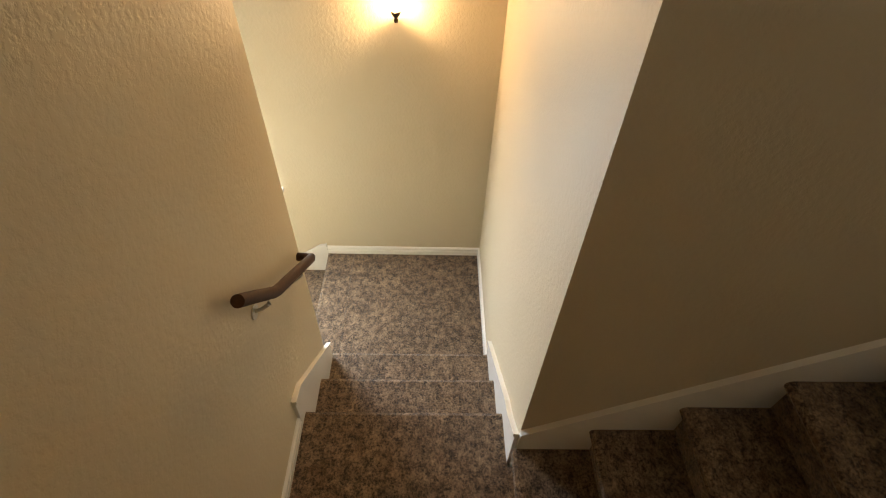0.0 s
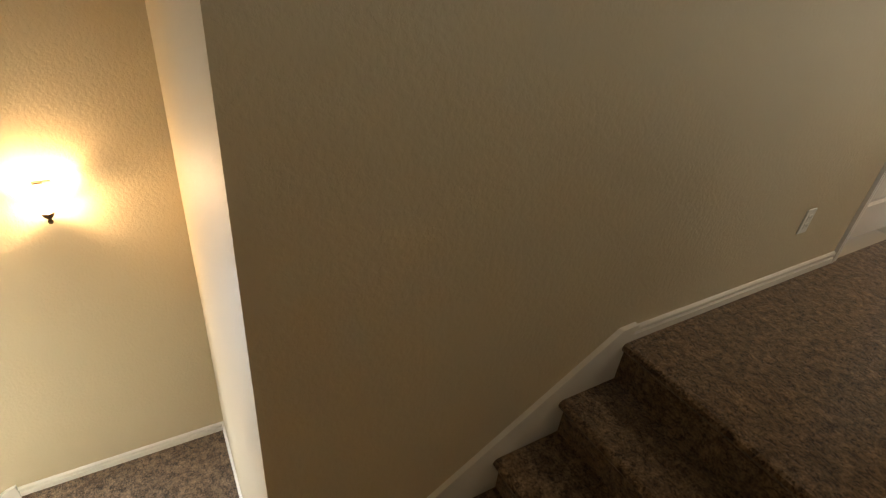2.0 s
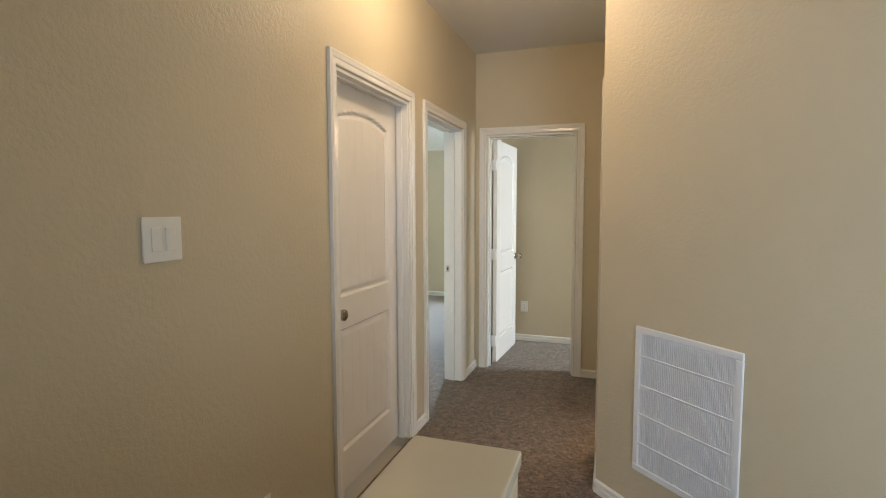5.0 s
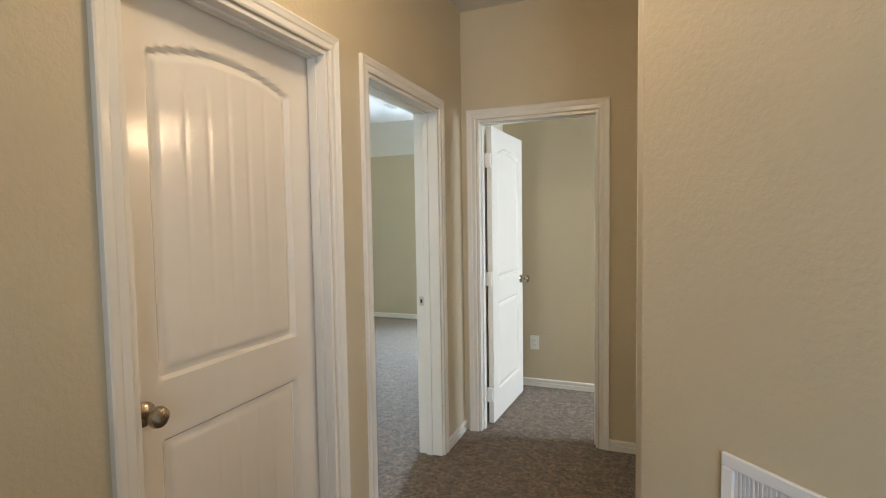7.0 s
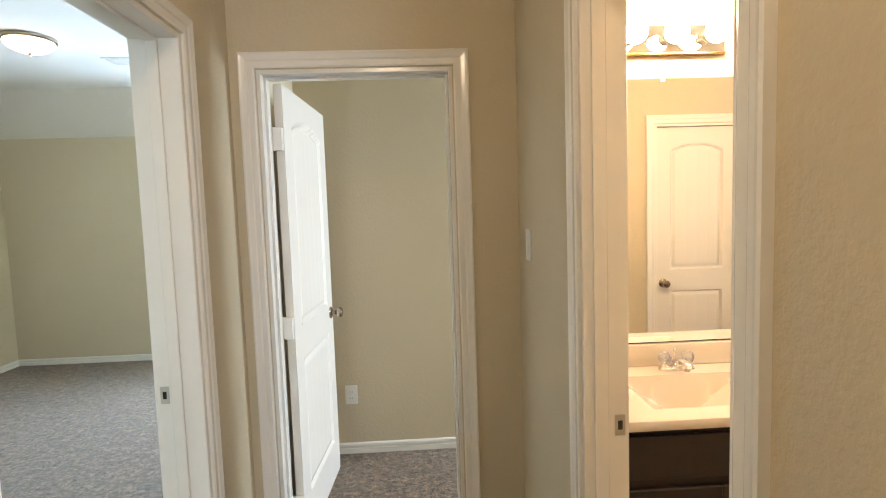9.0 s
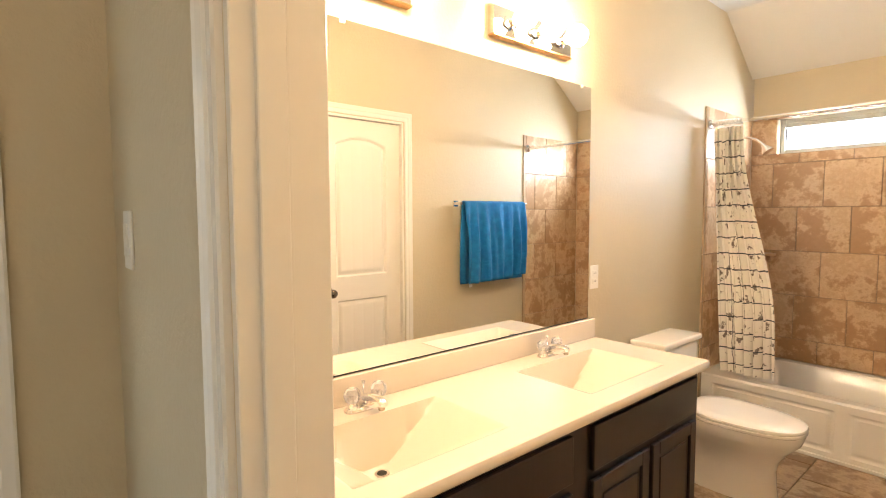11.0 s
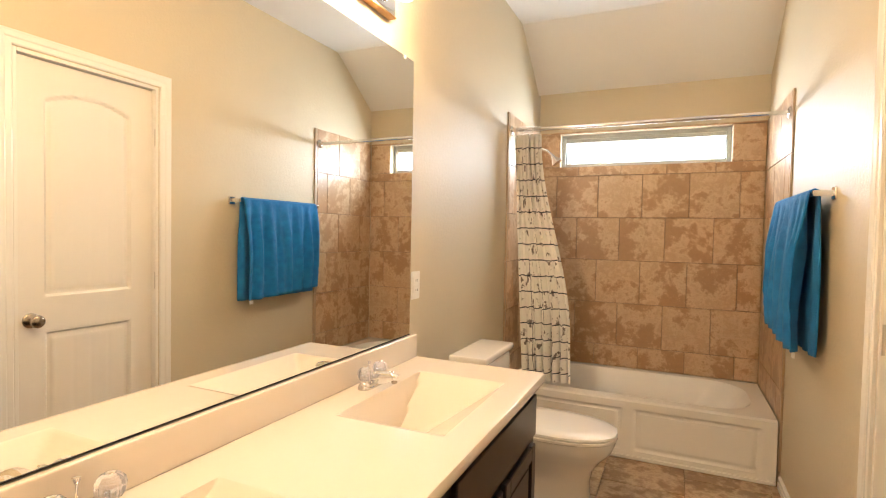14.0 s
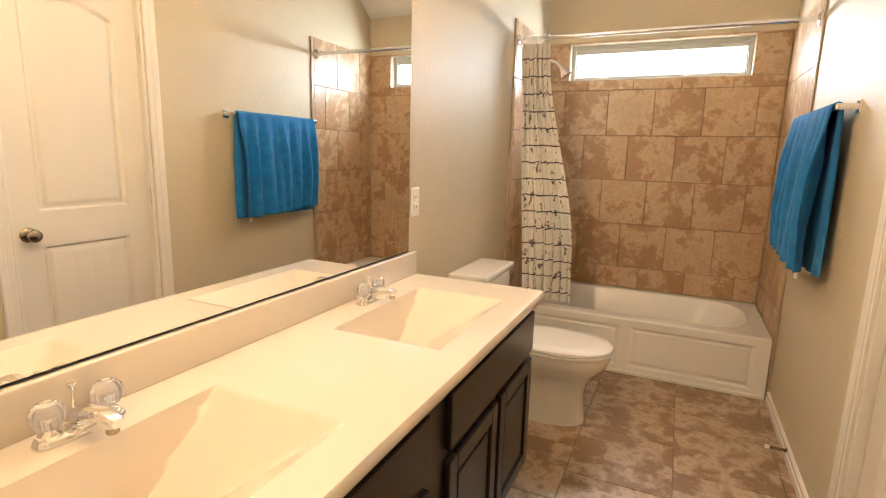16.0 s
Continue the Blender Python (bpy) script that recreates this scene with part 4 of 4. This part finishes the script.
part("lid", loft([(0.415, 4.61, 0.186, 0.320, 0.20), (0.419, 4.61, 0.189, 0.323, 0.205), (0.430, 4.61, 0.187, 0.321, 0.203), (0.438, 4.61, 0.172, 0.300, 0.19), (0.441, 4.61, 0.12, 0.24, 0.14)]), PORCELAIN, to, "", True)
part("tank", boxes((-0.215, 0.215, 4.875, 5.052, 0.37, 0.738), bevel=0.03, seg=4), PORCELAIN, to, "", True)
part("tank_lid", boxes((-0.228, 0.228, 4.860, 5.060, 0.740, 0.778), bevel=0.016, seg=4), PORCELAIN, to, "", True)
part("flush_lever", tube([(-0.15, 4.872, 0.693), (-0.15, 4.855, 0.693), (-0.10, 4.85, 0.686), (-0.075, 4.85, 0.683)], [0.010, 0.009, 0.007, 0.006], 10), CHROME, to, "chrome flush lever", True)

# bath tub
tb = thing("bathtub", pose(0, 0, 0), "white alcove bathtub with panelled apron", "bathtub")
TX0, TX1, TY0, TY1, TZ = 4.417, 5.185, 3.542, 5.056, 0.352
bm = bmesh.new()


def rrect(x0, x1, y0, y1, r, z, n=8):
    pts = []
    for cx, cy, a0 in ((x1 - r, y1 - r, 0), (x0 + r, y1 - r, 90), (x0 + r, y0 + r, 180), (x1 - r, y0 + r, 270)):
        for i in range(n + 1):
            a = radians(a0 + 90 * i / n)
            pts.append((cx + r * math.cos(a), cy + r * math.sin(a), z))
    return pts


loops = [rrect(TX0, TX1, TY0, TY1, 0.006, 0.30), rrect(TX0, TX1, TY0, TY1, 0.006, TZ - 0.012), rrect(TX0 + 0.010, TX1 - 0.002, TY0 + 0.002, TY1 - 0.002, 0.006, TZ),
         rrect(TX0 + 0.085, TX1 - 0.06, TY0 + 0.09, TY1 - 0.08, 0.22, TZ), rrect(TX0 + 0.10, TX1 - 0.075, TY0 + 0.11, TY1 - 0.095, 0.21, TZ - 0.02),
         rrect(TX0 + 0.13, TX1 - 0.10, TY0 + 0.22, TY1 - 0.13, 0.18, TZ - 0.18), rrect(TX0 + 0.17, TX1 - 0.14, TY0 + 0.34, TY1 - 0.18, 0.14, TZ - 0.29), rrect(TX0 + 0.24, TX1 - 0.21, TY0 + 0.45, TY1 - 0.25, 0.10, TZ - 0.30)]
rings = [[bm.verts.new(p) for p in lp] for lp in loops]
for a, b in zip(rings, rings[1:]):
    n = len(a)
    for i in range(n):
        bm.faces.new((a[i], a[(i + 1) % n], b[(i + 1) % n], b[i]))
bm.faces.new(rings[-1])
part("basin", bm, ACRYLIC, tb, "", True)
bm = bmesh.new()
ny, nz = 150, 42
PAN = [(TY0 + 0.075, TY0 + 0.72), (TY0 + 0.79, TY1 - 0.07)]


def apron(y, z):
    e = 0.0
    for a, b in PAN:
        dd = min(y - a, b - y, z - 0.050, 0.300 - z)
        if dd > 0:
            e = 0.010 * smoothstep(0, 0.010, dd) - 0.007 * smoothstep(0.020, 0.030, dd)
    return e


g0 = [[bm.verts.new((TX0 + 0.004 + apron(TY0 + (TY1 - TY0) * i / ny, 0.002 + (TZ - 0.020) * j / nz), TY0 + (TY1 - TY0) * i / ny, 0.002 + (TZ - 0.020) * j / nz)) for i in range(ny + 1)] for j in range(nz + 1)]
for j in range(nz):
    for i in range(ny):
        bm.faces.new((g0[j][i], g0[j][i + 1], g0[j + 1][i + 1], g0[j + 1][i]))
part("apron", bm, ACRYLIC, tb, "", True, False)
part("foot_rail", boxes((TX0 - 0.006, TX0 + 0.01, TY0, TY1, 0.001, 0.022), bevel=0.003), ACRYLIC, tb)

# shower rod, curtain, shower head
rd = thing("shower_rod", pose(0, 0, 0), "straight chrome shower curtain rod", "curtain rod")
part("rod", tube([(4.45, YT + 0.014, 1.985), (4.45, YM - 0.014, 1.985)], 0.0125, 14), CHROME, rd, "", True)
for y, s in ((YT + 0.012, -1), (YM - 0.012, 1)):
    part("flange", turned([(0.032, 0.0), (0.032, 0.006), (0.020, 0.014), (0.0, 0.015)], 20, pose(4.45, y, 1.985, 90 * s)), CHROME, rd, "", True)

bm = bmesh.new()
uvl = bm.loops.layers.uv.new("cloth")
nu, nv = 150, 40
WID = 1.55
grid = []
for j in range(nv + 1):
    v = j / nv
    z = 1.955 - v * (1.955 - 0.385)
    ya, yb = 5.025 - 0.02 * v - 0.04 * v * v, 4.865 - 0.17 * smoothstep(0.05, 0.8, v) - 0.055 * v
    row = []
    for i in range(nu + 1):
        u = i / nu
        ph = 2 * math.pi * (u * 7.0 + 0.25 * math.sin(5 * u) + 0.10 * math.sin(3.0 * v + 4 * u))
        amp = 0.030 + 0.012 * math.sin(9 * u + 2)
        x = 4.455 + 0.02 * v + amp * math.sin(ph) * (0.75 + 0.4 * v)
        y = ya + (yb - ya) * u + 0.010 * math.cos(ph * 2 + v * 3)
        row.append((bm.verts.new((x, y, z)), (u * WID, v * 1.6)))
    grid.append(row)
for j in range(nv):
    for i in range(nu):
        q = (grid[j][i], grid[j][i + 1], grid[j + 1][i + 1], grid[j + 1][i])
        f = bm.faces.new([e[0] for e in q])
        for lp, e in zip(f.loops, q):
            lp[uvl].uv = e[1]
cu = thing("shower_curtain", pose(0, 0, 0), "gathered white shower curtain with dark grid print", "curtain")
o = part("cloth", bm, CURTAIN, cu, "", True, False)
for i in range(8):
    y = 5.02 - 0.021 * i
    part("ring", tube([(4.45 + 0.021 * math.cos(a), y, 1.980 + 0.024 * math.sin(a)) for a in (2 * math.pi * q / 14 for q in range(15))], 0.0022, 6), CHROME, cu, "", True)

sh = thing("shower_fixture", pose(0, 0, 0), "small chrome shower head on a bent arm", "shower head")
part("arm", tube([(4.83, YM - 0.013, 1.93), (4.83, YM - 0.08, 1.935), (4.83, YM - 0.16, 1.91), (4.83, YM - 0.20, 1.875)], 0.009, 12), CHROME, sh, "", True)
part("head", turned([(0.012, 0.03), (0.016, 0.01), (0.034, -0.02), (0.038, -0.035), (0.0, -0.036)], 20, pose(4.83, YM - 0.215, 1.85, -35)), CHROME, sh, "", True)
part("flange", turned([(0.026, 0.0), (0.024, 0.006), (0.0, 0.009)], 18, pose(4.83, YM - 0.012, 1.93, 90)), CHROME, sh, "", True)

# towel on its bar
br = thing("towel_bar", pose(0, 0, 0), "chrome towel bar with square posts on the wall", "towel bar")
part("bar", boxes((3.595, 4.36, YT + 0.052, YT + 0.066, 1.487, 1.501), bevel=0.003), CHROME, br)
for x in (3.60, 4.355):
    part("post", boxes((x - 0.012, x + 0.012, YT + 0.008, YT + 0.075, 1.482, 1.506), bevel=0.004, seg=2), CHROME, br)
    part("rose", boxes((x - 0.024, x + 0.024, YT, YT + 0.010, 1.470, 1.518), bevel=0.004, seg=2), CHROME, br)
bm = bmesh.new()
nu, nv = 90, 70
TW0, TW1 = 3.63, 4.335
g0 = []
L_f, L_b, rr = 0.628, 0.662, 0.019
for j in range(nv + 1):
    s = -L_b + (L_f + L_b) * j / nv
    row = []
    for i in range(nu + 1):
        u = i / nu
        hang = min(1.0, abs(s) / 0.25)
        fold = 0.017 * math.sin(2 * math.pi * (u * 6.3 + 0.3 * math.sin(6 * u + s)) + 1.5 * s) + 0.026 * (noise.noise((u * 13, s * 1.6, 3.1))) + 0.008 * noise.noise((u * 24, s * 3, 1.0))
        y0 = YT + 0.059
        if abs(s) < rr * math.pi / 2:
            a = s / rr
            y, z = y0 + rr * math.sin(a), 1.494 + rr * math.cos(a)
        elif s > 0:
            y, z = y0 + rr + 0.026 * min(1.0, s / 0.45), 1.494 - (s - rr * math.pi / 2)
        else:
            y, z = y0 - rr + 0.004, 1.494 - (-s - rr * math.pi / 2)
        y += 0.0025 * math.sin(260 * s) if 0.46 < s < 0.53 else 0.0
        y += fold * hang if s > 0 else 0.35 * fold * hang
        sag = (-0.030 * (1 - u) + 0.012 * noise.noise((u * 5, 2.0, 0.7))) * min(1.0, (s - 0.3) / 0.25) if s > 0.3 else 0
        row.append(bm.verts.new((TW0 + (TW1 - TW0) * u + 0.012 * hang * math.sin(3 * u + s * 2), y, z + sag)))
    g0.append(row)
for j in range(nv):
    for i in range(nu):
        bm.faces.new((g0[j][i], g0[j][i + 1], g0[j + 1][i + 1], g0[j + 1][i]))
tw = thing("towel", pose(0, 0, 0), "bright blue terry bath towel folded over the bar", "towel")
o = part("cloth", bm, TOWEL, tw, "", True, False)
sol = o.modifiers.new("thick", "SOLIDIFY")
sol.thickness, sol.offset = 0.007, 0.0
part("tag", boxes((3.66, 3.685, YT + 0.098, YT + 0.106, 0.842, 0.862)), PLASTIC, tw, "small white care tag")

# door stop on the baseboard
ds = thing("door_stop", onwall((3.785, YT + 0.012, 0.05), UX, (0, 1, 0)), "springy metal door stop on the baseboard", "door stop")
part("spring", turned([(0.011, 0.0), (0.011, 0.004)] + [(0.0075 if q % 2 else 0.0058, 0.006 + 0.0028 * q) for q in range(22)] + [(0.0, 0.07)], 12, pose(0, 0, 0, -90)), NICKEL, ds, "", True)
part("tip", turned([(0.008, 0.066), (0.009, 0.070), (0.009, 0.080), (0.006, 0.084), (0.0, 0.084)], 12, pose(0, 0, 0, -90)), PLASTIC, ds, "white rubber tip", True)

# ---- tiles ----


def tile_box(w, h, t, bev=0.0022):
    """One tile: x 0..w, z 0..h, face at y = t, softened edges."""
    bm = bmesh.new()
    a = [bm.verts.new(p) for p in ((0, 0, 0), (w, 0, 0), (w, 0, h), (0, 0, h))]
    b = [bm.verts.new(p) for p in ((0, t - bev, 0), (w, t - bev, 0), (w, t - bev, h), (0, t - bev, h))]
    c = [bm.verts.new(p) for p in ((bev, t, bev), (w - bev, t, bev), (w - bev, t, h - bev), (bev, t, h - bev))]
    for lo, hi in ((a, b), (b, c)):
        for i in range(4):
            bm.faces.new((lo[i], lo[(i + 1) % 4], hi[(i + 1) % 4], hi[i]))
    bm.faces.new(c)
    return bm


TCACHE = {}


def lay_tile(name, parent, m, x0, x1, z0, z1, t, material, gap=0.0035):
    w, h = round(x1 - x0 - gap, 4), round(z1 - z0 - gap, 4)
    if w < 0.008 or h < 0.008:
        return
    key = (w, h, t, material.name)
    if key not in TCACHE:
        o = part(name, tile_box(w, h, t), material)
        TCACHE[key] = o.data
    else:
        o = new(name, TCACHE[key])
    o.parent = parent
    o.matrix_world = m @ Matrix.Translation((x0 + gap / 2, 0, z0 + gap / 2))


def tiled(name, m, width, rows, pitch, shifts, label, hole=None):
    root = part(name, boxes((0, width, 0, 0.004, rows[0], rows[-1])) if hole is None else
                boxes((0, width, 0, 0.004, rows[0], hole[2]), (0, hole[0], 0, 0.004, hole[2], hole[3]), (hole[1], width, 0, 0.004, hole[2], hole[3]), (0, width, 0, 0.004, hole[3], rows[-1])), GROUT)
    tagged(root, label, "tiled wall", kind="structure")
    root.matrix_world = m
    for r, (z0, z1) in enumerate(zip(rows, rows[1:])):
        x = -shifts[r % len(shifts)] * pitch
        while x < width - 0.005:
            a, b = max(0.0, x), min(width, x + pitch)
            x += pitch
            if b - a < 0.012:
                continue
            if hole and a < hole[1] and b > hole[0] and z0 < hole[3] and z1 > hole[2]:
                h0, h1, v0, v1 = hole
                lay_tile("tile", root, m, a, b, z0, v0, 0.012, TILE)
                lay_tile("tile", root, m, a, b, v1, z1, 0.012, TILE)
                lay_tile("tile", root, m, a, min(b, h0), max(z0, v0), min(z1, v1), 0.012, TILE)
                lay_tile("tile", root, m, max(a, h1), b, max(z0, v0), min(z1, v1), 0.012, TILE)
            else:
                lay_tile("tile", root, m, a, b, z0, z1, 0.012, TILE)
    return root


ROWS = [0.354, 0.510, 0.825, 1.140, 1.452, 1.765, 2.100]
tiled("tile_wall_back", onwall((XB, YT + 0.012, 0), UY, (-1, 0, 0)), YM - YT - 0.024, ROWS, 0.307, (0.534, 0.046), "mottled brown ceramic tiles behind the tub", (0.198, 1.353, 1.835, 2.085))
tiled("tile_wall_left", onwall((4.43, YM, 0), UX, (0, -1, 0)), XB - 4.43 - 0.012, ROWS, 0.31, (0.6, 0.1), "mottled brown ceramic tiles at the shower end")
tiled("tile_wall_right", onwall((4.43, YT, 0), UX, (0, 1, 0)), XB - 4.43 - 0.012, ROWS, 0.31, (0.6, 0.1), "mottled brown ceramic tiles at the tub's other end")
for nm, m in (("tile_edge_left", onwall((4.40, YM, 0), UX, (0, -1, 0))), ("tile_edge_right", onwall((4.40, YT, 0), UX, (0, 1, 0)))):
    o = thing(nm, m, "narrow tan bullnose tile edging", "tile edging", kind="structure")
    for z0, z1 in zip(ROWS, ROWS[1:]):
        part("edge_tile", box(bmesh.new(), 0.0, 0.029, 0.0, 0.012, z0 + 0.001, z1 - 0.001, 0.004, 2), BULLNOSE, o)
    part("edge_tile", box(bmesh.new(), 0.0, 0.029, 0.0, 0.012, 0.087, 0.353, 0.004, 2), BULLNOSE, o)
for z in (0.80, 1.12):
    bm = bmesh.new()
    pts = [(0, 0)] + [(0.19 * math.cos(a), 0.19 * math.sin(a)) for a in (math.pi / 2 * q / 8 for q in range(9))]
    lo = [bm.verts.new((XB - 0.012 - x, YM - 0.012 - y, z - 0.018)) for x, y in pts]
    hi = [bm.verts.new((XB - 0.012 - x, YM - 0.012 - y, z)) for x, y in pts]
    for i in range(len(pts)):
        bm.faces.new((lo[i], lo[(i + 1) % len(pts)], hi[(i + 1) % len(pts)], hi[i]))
    bm.faces.new(lo)
    bm.faces.new(hi)
    tagged(part("corner_shelf", bm, BULLNOSE), "tan ceramic corner shelf in the shower", "shelf")

# floor tiles: staggered courses
ft = bpy.data.objects["subfloor_bath"]
P = 0.41
mF = Matrix(((1, 0, 0, 0), (0, 0, 1, 0), (0, 1, 0, -0.008), (0, 0, 0, 1)))
for r in range(-2, 4):
    y0, y1 = max(YT, 3.986 + r * P), min(YM, 3.986 + (r + 1) * P)
    if y1 - y0 < 0.02:
        continue
    x = X1 + 0.10 - (P / 2 if r % 2 else 0) - P
    while x < 4.42:
        a, b = max(X1 if y0 > D4[0] and y1 < D4[1] else XW, x), min(4.42, x + P)
        x += P
        if b - a > 0.015:
            lay_tile("floor_tile", ft, mF, a, b, y0, y1, 0.008, FLOORTILE)
lay_tile("floor_tile", ft, mF, X1, XW, D4[0], D4[1], 0.008, FLOORTILE)
